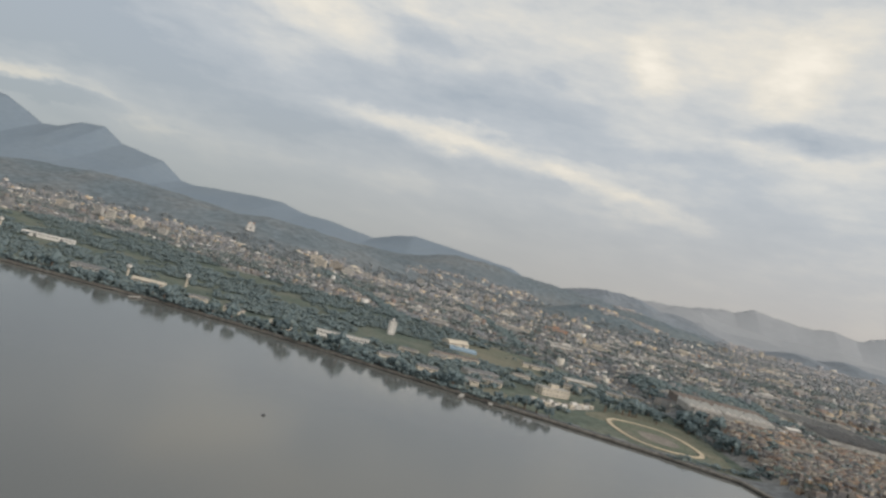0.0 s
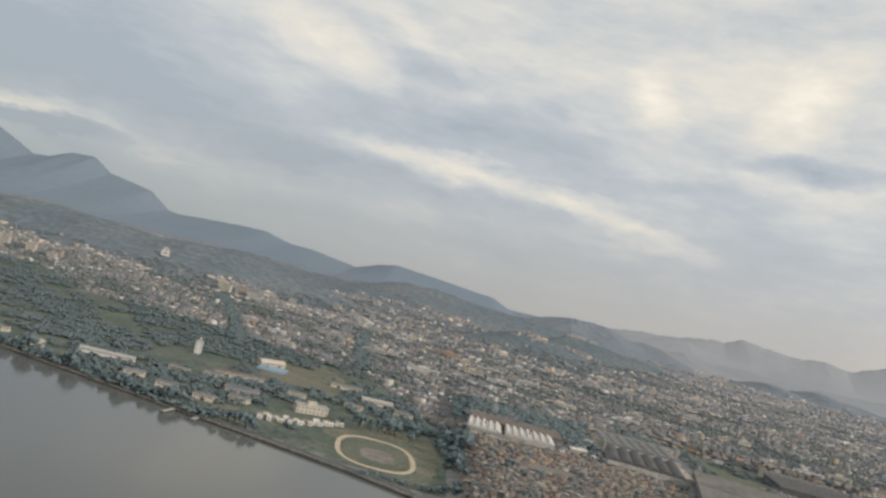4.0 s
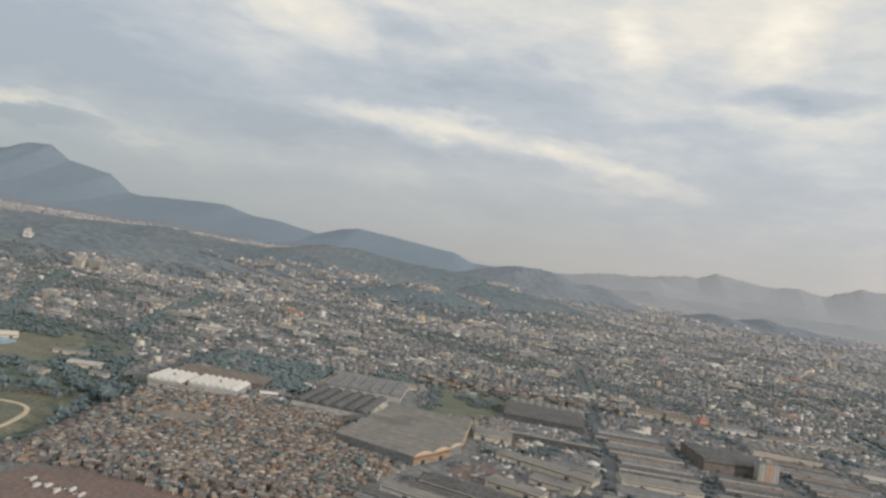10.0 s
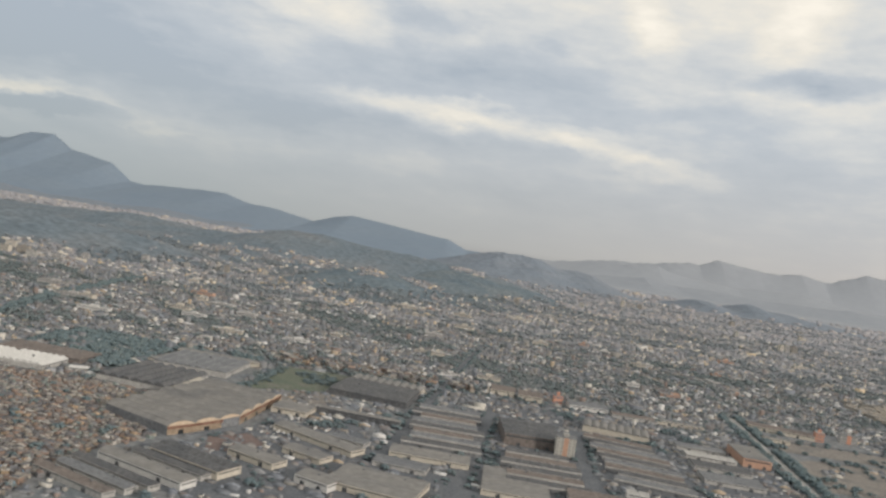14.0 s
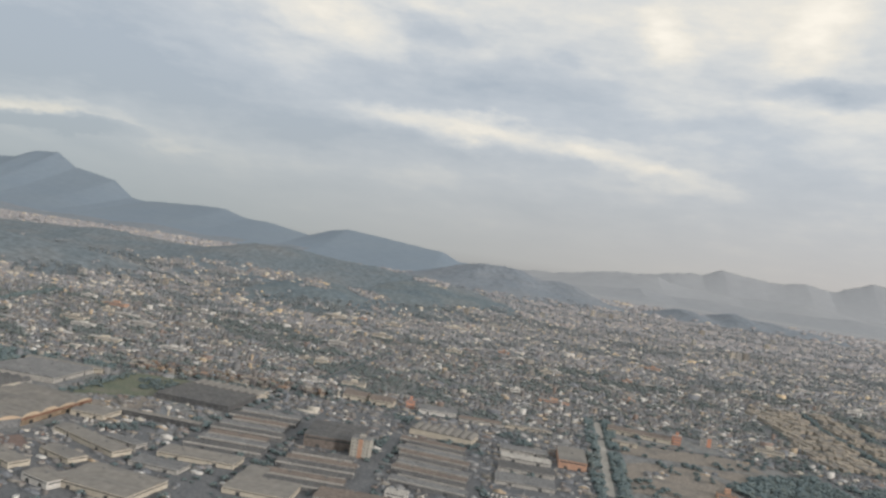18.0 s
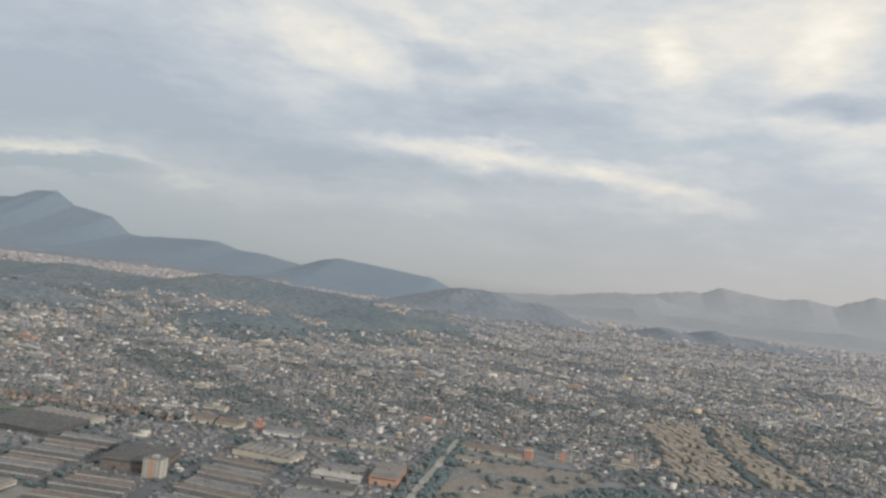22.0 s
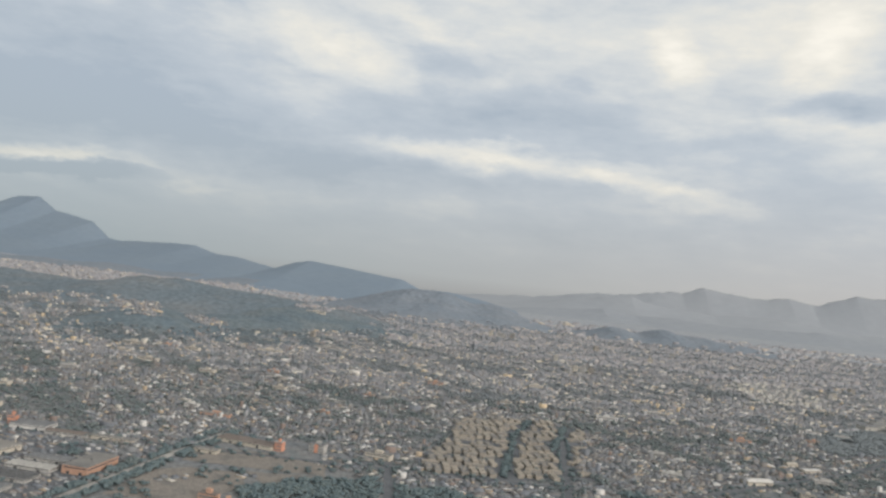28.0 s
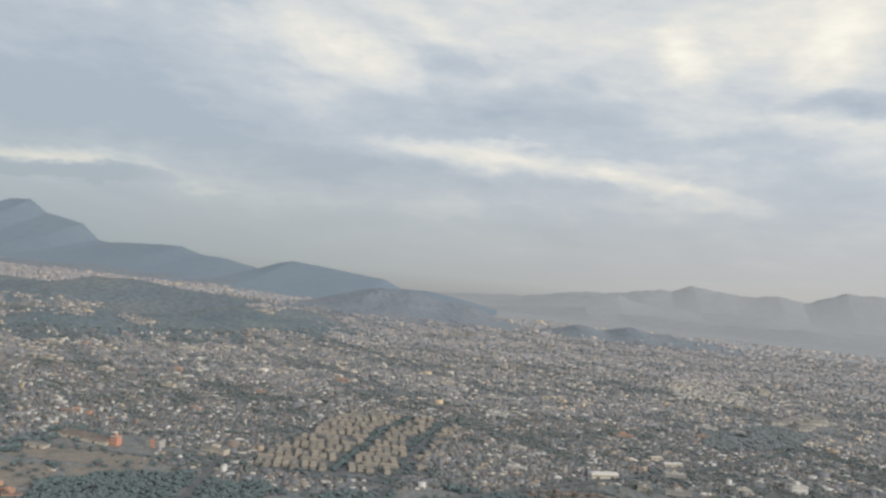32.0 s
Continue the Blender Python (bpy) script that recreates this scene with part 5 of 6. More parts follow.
for x, y, h in ((-139, 352, 4.5), (-118, 372, 4.8), (-246, 430, 4.4), (-205, 600, 6.0)):
    water_tower(x, y, h, "pale water tower above the trees")
for x, y in ((-12, 300), (4, 292), (20, 288), (30, 300), (-5, 330), (8, 338), (-80, 322), (-98, 330), (92, 356), (104, 366), (45, 338), (70, 345)):
    shed("building", "small pale park building among trees", x, y, (x * 7) % 40 - 20, 8, 4.5, 2.0, 1, "gable", M_BEIGE if (x + y) % 2 else M_GREYROOF, M_CREAM, 0.7, "building", doors=1)

# the church on its hill
church = flats("church", "small pale hilltop church with two towers", -218, 856, 20, 9, 12, 5, 1, M_WHITE, category="church")
part("tower", boxes((-3.4, -1.6, -6.6, -4.6, -0.6, 7.4)), M_WHITE, church, "")
part("tower", boxes((1.6, 3.4, -6.6, -4.6, -0.6, 7.4)), M_WHITE, church, "")
for sx in (-2.5, 2.5):
    bm = bmesh.new()
    bmesh.ops.create_cone(bm, cap_ends=True, segments=8, radius1=1.2, radius2=0.05, depth=2.0, matrix=Matrix.Translation((sx, -5.6, 8.4)))
    part("spire", bm, M_ORANGE, church, "orange spire")

# tall blocks in the town
TOWERS = [(-118, 770, 13, 6, 10), (-104, 778, 15, 6, 11), (-90, 768, 12, 7, 9), (-72, 785, 11, 6, 8), (-130, 800, 12, 6, 9), (62, 924, 7, 6, 12), (48, 934, 6, 6, 9), (823, 1114, 9, 8, 14), (812, 1108, 8, 7, 13),
          (835, 1118, 9, 7, 13), (795, 1238, 8, 8, 14), (711, 1610, 22, 9, 14), (690, 1600, 9, 9, 18), (735, 1640, 12, 9, 13), (20, 905, 8, 6, 8), (-20, 880, 9, 7, 10), (100, 960, 7, 6, 9), (140, 880, 8, 6, 7),
          (-300, 690, 9, 7, 11), (-318, 705, 9, 7, 12), (-270, 680, 10, 7, 10), (-252, 695, 8, 7, 9), (-240, 660, 9, 6, 8), (-335, 680, 9, 7, 9), (-360, 720, 12, 8, 9), (430, 1120, 8, 7, 10), (560, 1330, 10, 8, 11),
          (1180, 1150, 9, 7, 11), (1195, 1170, 9, 7, 10), (1260, 1260, 11, 8, 12), (1385, 1315, 12, 8, 14), (1405, 1330, 12, 8, 13), (980, 1420, 10, 8, 12), (900, 1550, 12, 8, 13), (1060, 1600, 12, 8, 12), (-60, 820, 9, 7, 8)]
for k, (x, y, L, W, h) in enumerate(TOWERS):
    flats("apartment_tower", "pale apartment tower above low houses", x, y, -10 + (k * 37) % 25, L * 0.8, W * 0.8, h * 0.8, 8, (M_CREAM, M_TAN, M_OLIVE, M_PALE)[k % 4], group="apartment towers")
LONGS = [(180, 731, 20, 9, 3.4, M_WHITE), (372, 1377, 34, 10, 4.5, M_CREAM), (506, 682, 12, 7, 3.5, M_CREAM), (516, 690, 10, 5, 3, M_WHITE), (340, 486, 12, 4, 2.6, M_WHITE), (330, 560, 9, 6, 3.4, M_CREAM), (318, 563, 10, 5, 2.6, M_CREAM),
         (817, 535, 13, 7, 2.6, M_WHITE), (1012, 801, 22, 8, 3, M_WHITE), (1040, 790, 14, 7, 3, M_PALE), (560, 655, 22, 3, 2, M_WHITE), (600, 700, 20, 3, 2, M_PALE), (300, 800, 20, 6, 3, M_CREAM), (285, 860, 26, 7, 4, M_CREAM),
         (350, 870, 18, 7, 4, M_CREAM), (420, 940, 30, 8, 3.5, M_CREAM), (470, 1040, 34, 8, 3.5, M_OLIVE), (860, 800, 24, 7, 3, M_PALE), (900, 520, 9, 6, 3, M_CREAM), (930, 570, 14, 7, 3, M_PALE), (1100, 980, 24, 9, 3.5, M_CREAM),
         (1180, 930, 26, 8, 3, M_WHITE), (60, 560, 24, 7, 3, M_PALE), (95, 520, 22, 6, 3, M_WHITE), (130, 585, 20, 8, 3, M_CREAM), (150, 560, 18, 5, 2.6, M_WHITE), (20, 610, 26, 8, 3, M_PALE), (235, 520, 16, 5, 2.6, M_WHITE), (205, 640, 22, 8, 3, M_PALE)]
brng = random.Random(8)
for k in range(46):
    x, y = brng.uniform(-60, 1000), brng.uniform(480, 900)
    if bool(open_land(np.array(x), np.array(y))) and bool(in_view(np.array(x), np.array(y))) and float(steep(x, y)) < 3:
        LONGS.append((x, y, brng.uniform(8, 22), brng.uniform(4, 8), brng.uniform(2.2, 4.0), brng.choice([M_WHITE, M_CREAM, M_PALE, M_CREAM, M_ORANGE])))
for k, (x, y, L, W, h, m) in enumerate(LONGS):
    flats("building", "long pale low building among houses", x, y, -12 + (k * 13) % 18, L, W, h, 2, m, M_PALE if k % 2 else M_BEIGE, category="building", group="larger town buildings")

for k, (x, y, L, W, h) in enumerate(((1112, 888, 24, 13, 4), (1140, 885, 20, 12, 5), (1134, 912, 26, 10, 4), (1164, 916, 22, 12, 5), (1152, 940, 28, 11, 4), (1178, 948, 18, 14, 5), (1130, 862, 16, 9, 4))):
    shed("works_hall", "tan-walled works hall in a dusty yard", x, y, 22 - (k * 7) % 12, L, W, h, 2, "gable", M_BEIGE if k % 2 else M_GREYROOF, M_OLIVE, 0.7, "factory", "eastern works")
flats("building", "white box-shaped store beside the highway", 1014, 569, 18, 13, 8, 5.5, 2, M_WHITE, M_PALE, category="building", near=True)
shed("hall", "pale-roofed hall near the highway", 876, 544, 20, 20, 8, 2.6, 1, "arch", M_WHITE, M_CREAM, 1.4, "hall")
shed("shed", "pale store with a white roof beside the highway", 936, 606, 24, 16, 6, 2.4, 1, "gable", M_WHITE, M_CREAM, 0.6)
shed("shed", "cream store beside the highway", 926, 618, 24, 10, 5, 3.2, 1, "gable", M_CREAM, M_CREAM, 0.6)

# the housing estate: terraces of four-storey blocks with two tree-lined streets between
STREETS = [((703, 470), (713, 602)), ((713, 602), (728, 672)), ((738, 560), (759, 675))]


def by_street(x, y, far):
    for (x0, y0), (x1, y1) in STREETS:
        u = min(1, max(0, ((x - x0) * (x1 - x0) + (y - y0) * (y1 - y0)) / ((x1 - x0) ** 2 + (y1 - y0) ** 2)))
        if math.hypot(x - x0 - u * (x1 - x0), y - y0 - u * (y1 - y0)) < far:
            return True
    return False


def estate_model(length, h, roof):
    L = length / 2
    body = thing("estate_block", boxes((-L, L, -1.8, 1.8, -0.6, h)), M_TAN, "tan four-storey housing block in a dense estate", "apartment block", "housing estate")
    for sx in (-0.5,):
        part("stair_bay", boxes((sx * L - 0.9, sx * L + 0.9, -2.7, -1.801, -0.6, h - 0.25)), M_TAN, body)
    for k in range(2):
        part("window_band", boxes((-L * 0.95, L * 0.95, -1.86, -1.801, h * (k + 0.35) / 2, h * (k + 0.35) / 2 + 0.36)), M_BAND, body)
    slab = part("roof", boxes((-L - 0.12, L + 0.12, -1.92, 1.92, h, h + 0.12)), roof, body)
    part("water_tank", boxes((-0.2 * L - 0.6, -0.2 * L + 0.6, -0.7, 0.6, h + 0.12, h + 0.8)), M_TAN, slab)
    return body


blocks = [estate_model(L, h, roof) for L, h, roof in ((12.0, 2.1, M_TAN), (14.0, 2.4, M_BEIGE), (10.0, 1.9, M_TAN), (13.0, 2.7, M_TAN), (8.0, 3.0, M_BEIGE))]
spots = []
erng = random.Random(21)
v, j = 452.0, 0
while v < 690:
    end_on = j % 2 == 0
    u = 632 + erng.uniform(0, 6)
    while u < 800:
        k = erng.choice((0, 1, 2, 3, 4) if end_on else (0, 2, 4))
        L = (12.0, 14.0, 10.0, 13.0, 8.0)[k]
        wide = 3.6 if end_on else L
        x, y = u + wide / 2 + 0.11 * (v - 560), v + 0.2 * (u - 700) + erng.uniform(-2.2, 2.2)
        if bool(inside(ESTATE, np.array(x), np.array(y))) and not by_street(x, y, 2.4 + 0.5 * wide) and not bool(near_road(np.array(x), np.array(y), 5)) and erng.random() < 0.9:
            spots.append((k, x, y, 11 + erng.uniform(-3, 3) + (90 if end_on else 0)))
        u += wide + (erng.uniform(1.5, 2.6) if end_on else erng.uniform(1.0, 2.5))
    j += 1
    v += 15.5 if end_on else 11.0
used = set()
for k, x, y, a in spots:
    m = pose(x, y, 0, 0, 0, a)
    if k in used:
        copy_thing(blocks[k], m)
    else:
        blocks[k].matrix_basis = m
        used.add(k)


# ---- houses that can be told apart, near the flight line ----
def free_of_halls(x, y, margin=1.2):
    ok = np.ones(np.shape(x), bool)
    for cx, cy, turn, L, W in FOOT:
        a = radians(turn)
        u, v = (x - cx) * math.cos(a) + (y - cy) * math.sin(a), -(x - cx) * math.sin(a) + (y - cy) * math.cos(a)
        ok &= (np.abs(u) > L / 2 + margin) | (np.abs(v) > W / 2 + margin)
    return ok


def small_house(kind, name, label, category, wall, roof, group):
    """A small house: walls, roof, door, windows and, by kind, an upper room, a parapet or a roof tank."""
    r = random.Random(40 + kind)
    w, d, h = r.uniform(1.7, 2.7), r.uniform(1.6, 2.5), r.uniform(1.0, 1.9)
    body = thing(name, boxes((-w / 2, w / 2, -d / 2, d / 2, -0.5, h)), wall, label, category, group)
    if kind % 3 == 0:
        top = part("roof", roof_bay(w, d, 0.5, "gable", 0, h, 0.12), roof, body)
    elif kind % 3 == 1:
        top = part("roof", boxes((-w / 2 - 0.15, w / 2 + 0.15, -d / 2 - 0.15, d / 2 + 0.15, h, h + 0.14)), roof, body)
        room = part("upper_room", boxes((-w / 2 + 0.1, w * 0.05, -d / 2 + 0.1, d / 2 - 0.2, h + 0.14, h + 1.0)), wall, body)
        part("upper_roof", boxes((-w / 2, w * 0.05 + 0.1, -d / 2, d / 2 - 0.1, h + 1.0, h + 1.1)), roof, room)
    else:
        top = part("roof", boxes((-w / 2, w / 2, -d / 2, d / 2, h, h + 0.08)), roof, body)
        for q in ((-w / 2, w / 2, -d / 2 - 0.02, -d / 2 + 0.1, h + 0.08, h + 0.34), (w / 2 - 0.1, w / 2 + 0.02, -d / 2, d / 2, h + 0.08, h + 0.33)):
            part("parapet", boxes(q), wall, body)
    if kind % 2:
        bm = bmesh.new()
        bmesh.ops.create_cone(bm, cap_ends=True, segments=9, radius1=0.26, radius2=0.31, depth=0.4, matrix=Matrix.Translation((w * 0.25, d * 0.2, h + 0.34 + 0.02 * (kind % 3))))
        part("water_tank", bm, M_BLUE if kind % 4 == 1 else M_PALE, top, "round roof tank")
    part("door", boxes((-w * 0.3, -w * 0.3 + 0.32, -d / 2 - 0.04, -d / 2 + 0.02, -0.2, 0.68)), M_DARK, body)
    part("window", boxes((w * 0.06, w * 0.06 + 0.4, -d / 2 - 0.03, -d / 2 + 0.02, 0.35, 0.72)), M_DARK, body)
    part("window", boxes((w / 2 - 0.02, w / 2 + 0.03, -0.25, 0.2, 0.35, 0.72)), M_DARK, body)
    return body


def settle(models, x, y, turns, grow):
    for k in range(len(x)):
        m = pose(float(x[k]), float(y[k]), float(land_height(x[k], y[k])), 0, 0, float(turns[k])) @ Matrix.Diagonal((*grow[k], 1))
        ob = models[k % len(models)]
        if k < len(models):
            ob.matrix_basis = m
        else:
            copy_thing(ob, m)


rng = np.random.RandomState(21)
SHANTY_LABELS = ["bare brick shanty house with a tin roof", "brick shanty house with an upper room", "flat-roofed shanty house with a roof tank"]
models = [small_house(k, "shanty_house", SHANTY_LABELS[k % 3], "house", M_OWALL, M_OROOF, "shanty houses near the bay") for k in range(12)]
x, y = scatter(110, 250, 195, 243, 2.65, 0.28)
keep = inside(FAVELA, x, y) & free_of_halls(x, y)
x, y = x[keep][:300], y[keep][:300]
settle(models, x, y, rng.normal(8, 20, len(x)), rng.uniform(0.8, 1.2, (len(x), 3)))
TOWN_LABELS = ["small rendered town house with a pitched roof", "small town house with an upper room", "small flat-roofed town house with a parapet"]
models = [small_house(k + 12, "town_house", TOWN_LABELS[k % 3], "house", M_OWALL, M_OROOF, "town houses") for k in range(9)]
for poly in (NEAR_A, NEAR_B):
    xs, ys = [p[0] for p in poly], [p[1] for p in poly]
    x, y = scatter(min(xs), max(xs), min(ys), max(ys), 4.1, 0.3)
    keep = inside(poly, x, y) & free_of_halls(x, y) & ~near_road(x, y, 1.5)
    x, y = x[keep][:120], y[keep][:120]
    settle(models if poly is NEAR_A else [copy_thing(m, m.matrix_basis.copy()) for m in models], x, y, rng.normal(-8, 8, len(x)), rng.uniform(0.95, 1.45, (len(x), 3)))

# small sheds, stacks and trees that fill the works yards
x, y = scatter(176, 505, 202, 470, 3.3)
keep = inside(INDUSTRY, x, y) & free_of_halls(x, y, 1.6) & ~near_road(x, y, 1.5) & ~inside(FIELD, x, y) & ~inside(FACTORY_B, x, y) & (rng.uniform(0, 1, len(x)) < 0.62)
tree = keep & (wobble(x, y, 12, 3.0) > 0.34)
keep &= ~tree
n = int(keep.sum())
houses("works_outbuildings", x[keep], y[keep], 1.2 + 4.6 * rng.uniform(0, 1, n) ** 2, rng.uniform(0.7, 1.9, n), rng.uniform(0.35, 1.2, n), rng.normal(-0.15, 0.12, n), rng.uniform(0, 1, n) < 0.4, (M_ROOF, M_WALL), "small outbuildings and stacks in works yards")
trees("works_trees", x[tree], y[tree], 0.55 + 1.1 * rng.uniform(0, 1, int(tree.sum())) ** 1.5, "dark trees in the works yards", 7, spread=1.4)
x, y = scatter(225, 295, 360, 440, 2.6, 0.45)
keep = inside(FIELD, x, y) & ((wobble(x, y, 13, 6.1) > 0.3) | (x < 244 + 0.1 * (y - 366)))
trees("field_bushes", x[keep], y[keep], 0.45 + 0.9 * rng.uniform(0, 1, int(keep.sum())) ** 2, "dark bushes along the edge of a vacant field", 7, spread=1.5)
x, y = [], []
for (x0, y0), (x1, y1), w in ROADS[:11]:
    n = int(math.hypot(x1 - x0, y1 - y0) / 4.2)
    for k in range(n):
        u = (k + rng.uniform(-0.3, 0.3)) / n
        side = (w / 2 + 1.5) * (1 if k % 2 else -1)
        d = math.hypot(x1 - x0, y1 - y0)
        x.append(x0 + u * (x1 - x0) - side * (y1 - y0) / d)
        y.append(y0 + u * (y1 - y0) + side * (x1 - x0) / d)
x, y = np.array(x), np.array(y)
keep = free_of_halls(x, y, 0.5) & (wobble(x, y, 20, 1.0) > -0.5)
trees("avenue_trees", x[keep], y[keep], rng.uniform(0.8, 1.7, int(keep.sum())), "dark street trees along the roads", 9)
x, y = [], []
for (x0, y0), (x1, y1), w in ROADS[11:]:
    for k in range(int(math.hypot(x1 - x0, y1 - y0) / 0.75)):
        u, side = rng.uniform(0, 1), rng.normal(0, 3.0)
        x.append(x0 + u * (x1 - x0) + side), y.append(y0 + u * (y1 - y0) + 0.2 * side)
for k in range(260):
    u, side = rng.uniform(0, 1), rng.choice([-1, 1]) * rng.uniform(3.0, 8.5)
    x.append(503 + 20 * u + side), y.append(330 + 175 * u)
keep = free_of_halls(np.array(x), np.array(y), 1.0)
x, y = np.array(x)[keep], np.array(y)[keep]
trees("tall_avenue_trees", np.array(x), np.array(y), rng.uniform(1.1, 1.9, len(x)), "tall dark trees lining a straight avenue", 10)
x, y = scatter(110, 250, 200, 340, 9.0, 0.45)
keep = inside(FAVELA, x, y) & (rng.uniform(0, 1, len(x)) < 0.45)
trees("shanty_trees", x[keep], y[keep], rng.uniform(0.9, 1.7, int(keep.sum())), "small trees between shanty houses", 9)
x, y = scatter(500, 640, 300, 500, 7.0, 0.45)
keep = inside(BARE, x, y) & free_of_halls(x, y, 1.0) & ~near_road(x, y, 1.5) & (wobble(x, y, 14, 2.7) > 0.22)
trees("lot_bushes", x[keep], y[keep], rng.uniform(0.8, 1.9, int(keep.sum())), "bushes and trees on vacant lots", 9)
x, y = scatter(505, 760, 380, 480, 5.0, 0.4)
keep = inside(BARE, x, y) & free_of_halls(x, y, 1.5) & ~near_road(x, y, 1.5) & (wobble(x, y, 18, 5.7) > 0.45)
n = int(keep.sum())
houses("lot_huts", x[keep], y[keep], rng.uniform(1.8, 6.0, n), rng.uniform(1.3, 2.6, n), rng.uniform(0.6, 1.3, n), rng.normal(-0.2, 0.1, n), rng.uniform(0, 1, n) < 0.5, (M_ROOF, M_WALL), "huts and low buildings on vacant lots")
x, y = scatter(640, 790, 455, 680, 6.0, 0.4)
keep = inside(ESTATE, x, y) & (rng.uniform(0, 1, len(x)) < 0.16)
x, y = list(x[keep]), list(y[keep])
for (x0, y0), (x1, y1) in STREETS:
    for k in range(int(math.hypot(x1 - x0, y1 - y0) / 1.5)):
        u = rng.uniform(0, 1)
        x.append(x0 + u * (x1 - x0) + rng.normal(0, 1.3)), y.append(y0 + u * (y1 - y0))
x, y = np.array(x), np.array(y)
trees("estate_trees", x, y, rng.uniform(0.9, 1.8, len(x)), "trees between the housing blocks", 8)


# the park's woods leave room round its buildings, and crowd the water's edge
x, y = scatter(-360, 130, 240, 600, 2.5)
wild = wobble(x, y, 21, 4.4) + 0.7 * wobble(x, y, 8, 1.1) + rng.uniform(-0.35, 0.35, len(x))
shoreline = (y < shore_y(x) + 7) & (x < 30) & (wobble(x, y, 9, 2.4) > -0.75)
keep = inside(PARK, x, y + 2) & in_view(x, y) & (y > shore_y(x) + 0.2) & ((wild > np.where(x > -70, -0.28, -0.12)) | shoreline) & free_of_halls(x, y, 1.3)
for lawn in ([(-34, 340), (-30, 400), (4, 400), (8, 345)], [(62, 240), (62, 300), (112, 332), (112, 245)], [(18, 372), (20, 452), (60, 455), (62, 362)], [(30, 248), (36, 322), (75, 326), (78, 244)]):
    keep &= ~inside(lawn, x, y) | ((wild > 0.8) & (x < 55))
size = 0.5 + 1.2 * rng.uniform(0, 1, len(x)) ** 2 + np.where(shoreline, 0.35, 0.0)
trees("park_trees", x[keep], y[keep], size[keep], "thick dark park trees near the bay", 5, spread=1.5)


# ---- single trees ----
def tree_model(seed, r):
    """A tapered trunk with limbs and an uneven crown of leaf clumps."""
    rr = random.Random(seed)
    bm = bmesh.new()
    bmesh.ops.create_cone(bm, cap_ends=True, segments=7, radius1=0.16 * r, radius2=0.08 * r, depth=1.1 * r, matrix=Matrix.Translation((0, 0, 0.4 * r)))
    trunk = thing("tree", bm, M_BARK, "broad dark green tree beside the bay" if seed % 2 else "rounded dark green tree with dense leaves", "tree", "trees by the bay")
    for k in range(3):
        bm = bmesh.new()
        a = 2.1 * k + rr.uniform(-0.4, 0.4)
        tilt = Matrix.Translation((0, 0, 0.8 * r)) @ Matrix.Rotation(a, 4, "Z") @ Matrix.Rotation(0.7, 4, "Y") @ Matrix.Translation((0, 0, 0.35 * r))
        bmesh.ops.create_cone(bm, cap_ends=True, segments=5, radius1=0.07 * r, radius2=0.03 * r, depth=0.8 * r, matrix=tilt)
        part("limb", bm, M_BARK, trunk)
    co, tri = clump_template(np.random.RandomState(seed), 26, 0.36)
    bm = bmesh.new()
    vs = [bm.verts.new((c[0] * r, c[1] * r, (c[2] + 1.15) * r)) for c in co]
    for t in tri:
        bm.faces.new([vs[k] for k in t])
    part("crown", bm, M_LEAF, trunk)
    return trunk


models = [tree_model(k, 1.5 + 0.2 * k) for k in range(7)]
shore = np.arange(-300, 108, 3.3)
x = shore + rng.uniform(-1.2, 1.2, len(shore))
y = shore_y(x) + rng.uniform(1.2, 7.5, len(shore))
y = np.where(x > 62, np.minimum(y, shore_y(x) + 2.6), y)
keep = rng.uniform(0, 1, len(x)) < np.where(x > 50, 0.25, 0.9)
x, y = list(x[keep]), list(y[keep])
for k in range(46):
    a, b = rng.uniform(108, 119) if k % 3 else rng.uniform(62, 108), rng.uniform(244, 335) if k % 3 else rng.uniform(302, 335)
    if free_of_halls(np.array(a), np.array(b), 1.5) and (((a - 87) / 18) ** 2 + ((b - 272) / 25) ** 2 > 1) and not (k % 3 == 0 and 244 < b < 300):
        x.append(a), y.append(b)
settle(models, np.array(x), np.array(y), rng.uniform(0, 360, len(x)), rng.uniform(0.75, 1.15, (len(x), 1)) * np.where((np.array(x) > 48) & (np.array(y) < 262), 0.24, 1.0)[:, None] * np.ones((1, 3)))


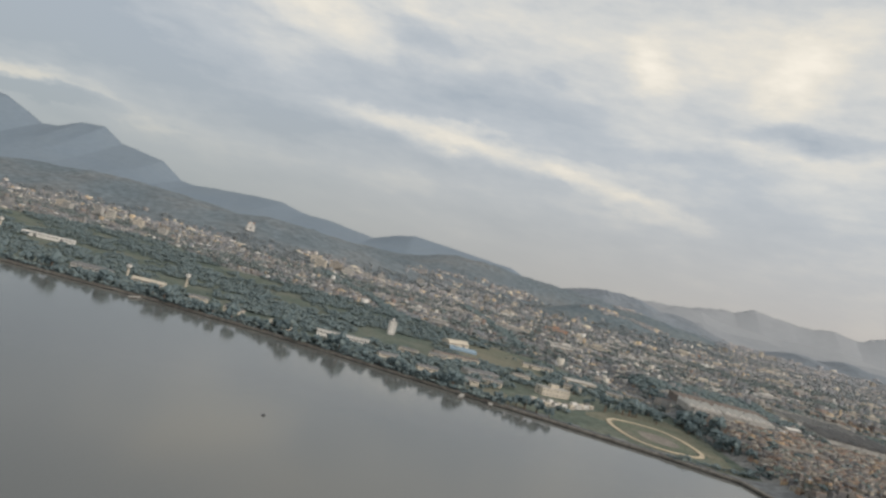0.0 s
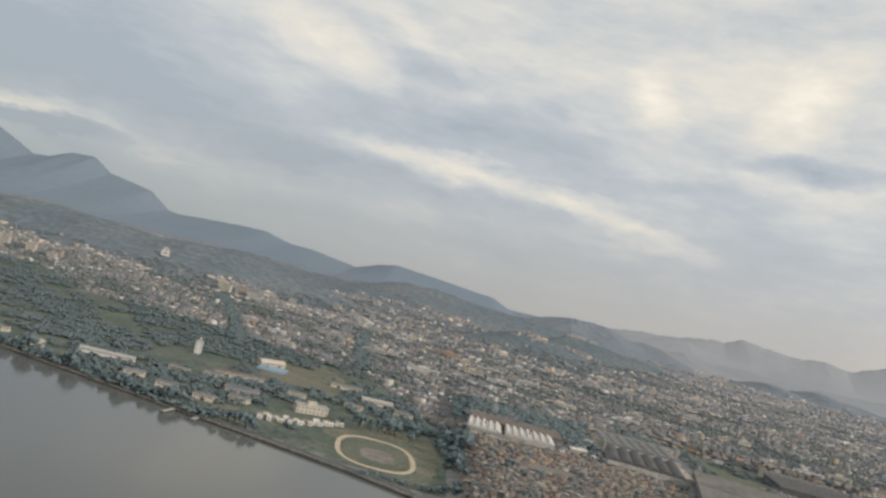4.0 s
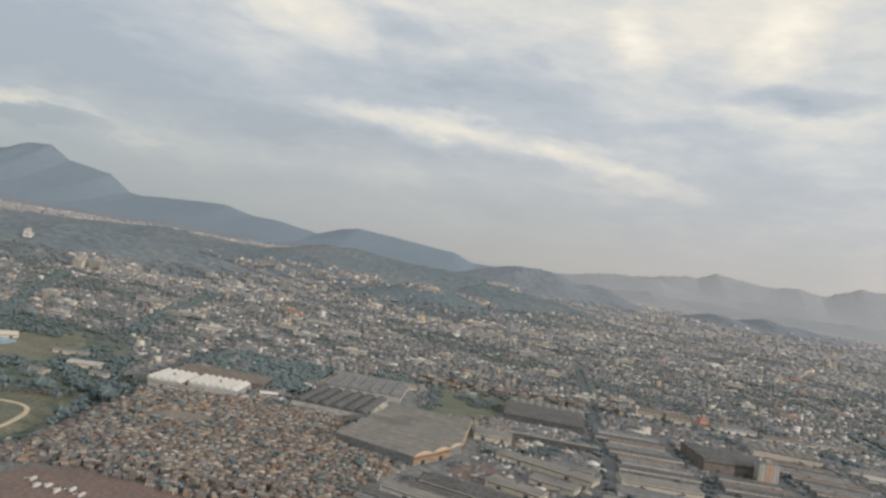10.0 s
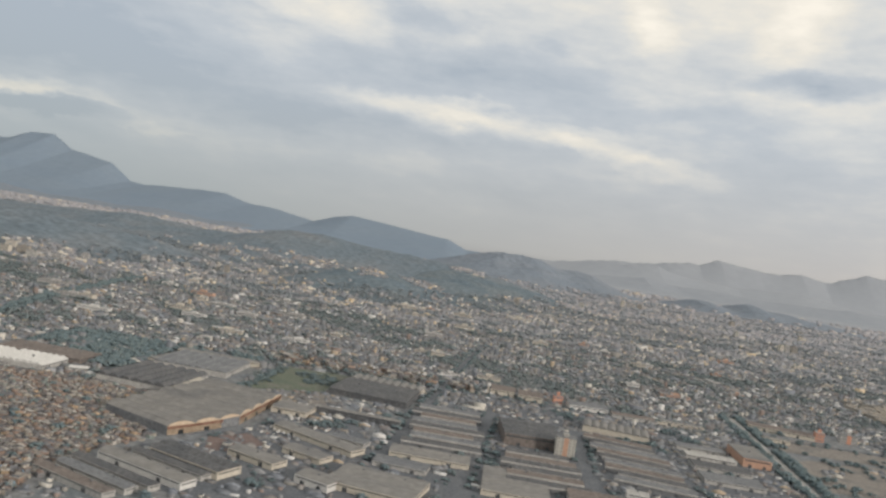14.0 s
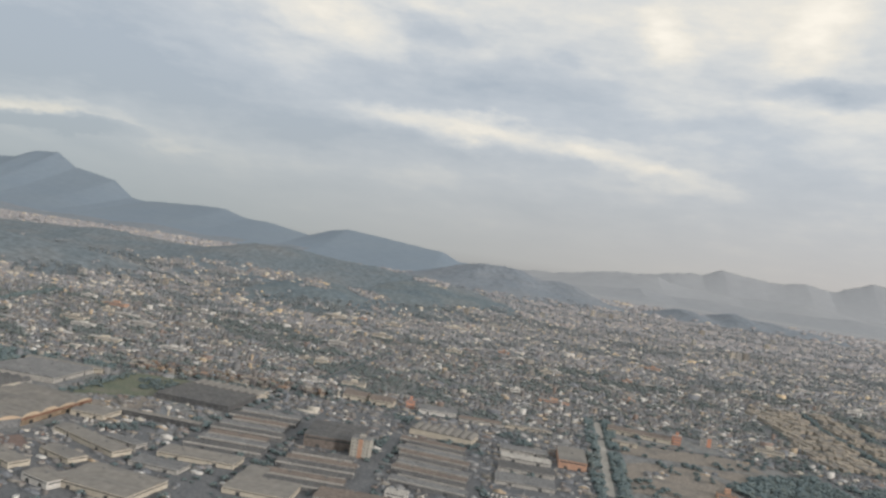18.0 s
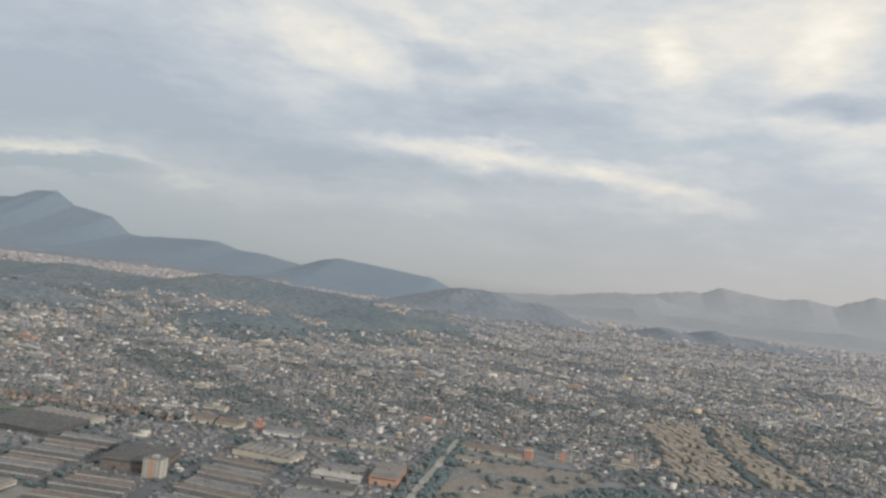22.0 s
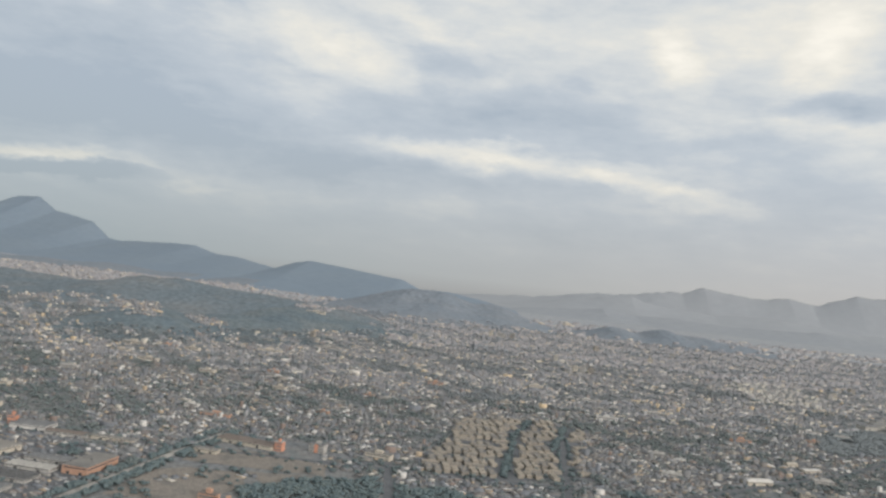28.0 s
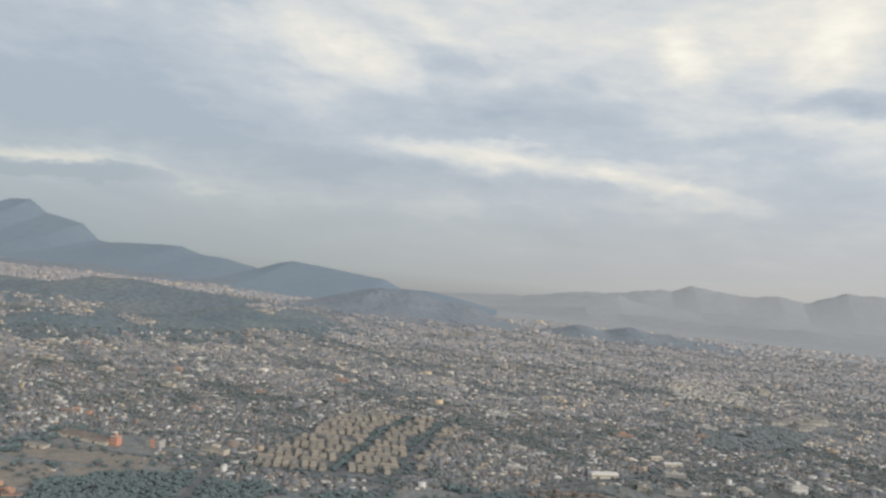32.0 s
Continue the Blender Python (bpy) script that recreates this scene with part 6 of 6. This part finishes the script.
# ---- parked vehicles ----
def vehicle(kind, paint, label):
    L, W, H = ((1.35, 0.56, 0.30), (2.6, 0.75, 0.75))[kind]
    bm = boxes((-L / 2, L / 2, -W / 2, W / 2, 0.1, 0.1 + H))
    bmesh.ops.bevel(bm, geom=bm.edges[:], offset=0.05, segments=1, affect="EDGES")
    body = thing("car" if kind == 0 else "truck", bm, paint, label, "car" if kind == 0 else "truck", "parked vehicles")
    if kind == 0:
        bm = boxes((-L * 0.28, L * 0.22, -W * 0.42, W * 0.42, 0.1 + H, 0.1 + H + 0.2))
        bmesh.ops.bevel(bm, geom=bm.edges[:], offset=0.06, segments=1, affect="EDGES")
        part("cabin", bm, M_DARK, body, "dark glazed cabin")
    else:
        part("cab", boxes((L / 2, L / 2 + 0.5, -W * 0.45, W * 0.45, 0.1, 0.7)), M_DARK, body, "dark truck cab")
    for sx in (-0.32, 0.32):
        for sy in (-1, 1):
            bm = bmesh.new()
            bmesh.ops.create_cone(bm, cap_ends=True, segments=8, radius1=0.11, radius2=0.11, depth=0.07, matrix=Matrix.Translation((sx * L, sy * W * 0.48, 0.11)) @ Matrix.Rotation(math.pi / 2, 4, "X"))
            part("wheel", bm, M_DARK, body)
    return body


models = [vehicle(0, M_WHITE, "small white parked car on a lot"), vehicle(0, M_GREYROOF, "small grey parked car on a lot"), vehicle(1, M_WHITE, "white parked box truck in a yard"), vehicle(0, M_REDWALL, "small red parked car on a lot")]
x, y, a = [], [], []
for x0, y0, nx, ny, dx, dy in ((138, 205, 10, 3, 2.0, 1.5), (446, 312, 9, 4, 1.8, 1.6), (268, 300, 6, 5, 2.4, 2.2), (281, 318, 5, 3, 2.4, 2.4), (272, 326, 7, 3, 2.2, 2.0)):
    for i in range(nx):
        for j in range(ny):
            if rng.uniform() < 0.8:
                x.append(x0 + i * dx + j * 0.4), y.append(y0 + j * dy - i * 0.5), a.append(80 + rng.normal(0, 5))
settle(models, np.array(x), np.array(y), a, np.ones((len(x), 3)))


# ---- on the water ----
bm = boxes((-0.9, 0.9, -0.35, 0.35, -0.2, 0.3))
bmesh.ops.bevel(bm, geom=bm.edges[:], offset=0.15, segments=2, affect="EDGES")
boat = thing("boat", bm, M_DARK, "small dark fishing boat on calm water", "boat", at=pose(-30.4, 171, -5.57, 0, 0, 25) @ Matrix.Scale(0.55, 4))
part("cabin", boxes((-0.4, 0.25, -0.25, 0.25, 0.28, 0.65)), M_DARK, boat)
part("mast", boxes((0.3, 0.36, -0.03, 0.03, 0.28, 1.2)), M_DARK, boat)
for x, y, a, L in ((17, 261, 80, 7), (-113, 300, 70, 6), (27, 259, 85, 4)):
    jetty = thing("jetty", boxes((-L / 2, L / 2, -0.7, 0.7, -0.1, 0.15)), M_PALE, "short pale concrete jetty at the sea wall", "jetty", "jetties", at=pose(x, y - 1.5, -5.1, 0, 0, a))
    for k in (-0.4, 0.0, 0.4):
        for sy in (-0.5, 0.5):
            part("pile", boxes((k * L - 0.12, k * L + 0.12, sy - 0.12, sy + 0.12, -3.0, -0.11)), M_STONE, jetty)
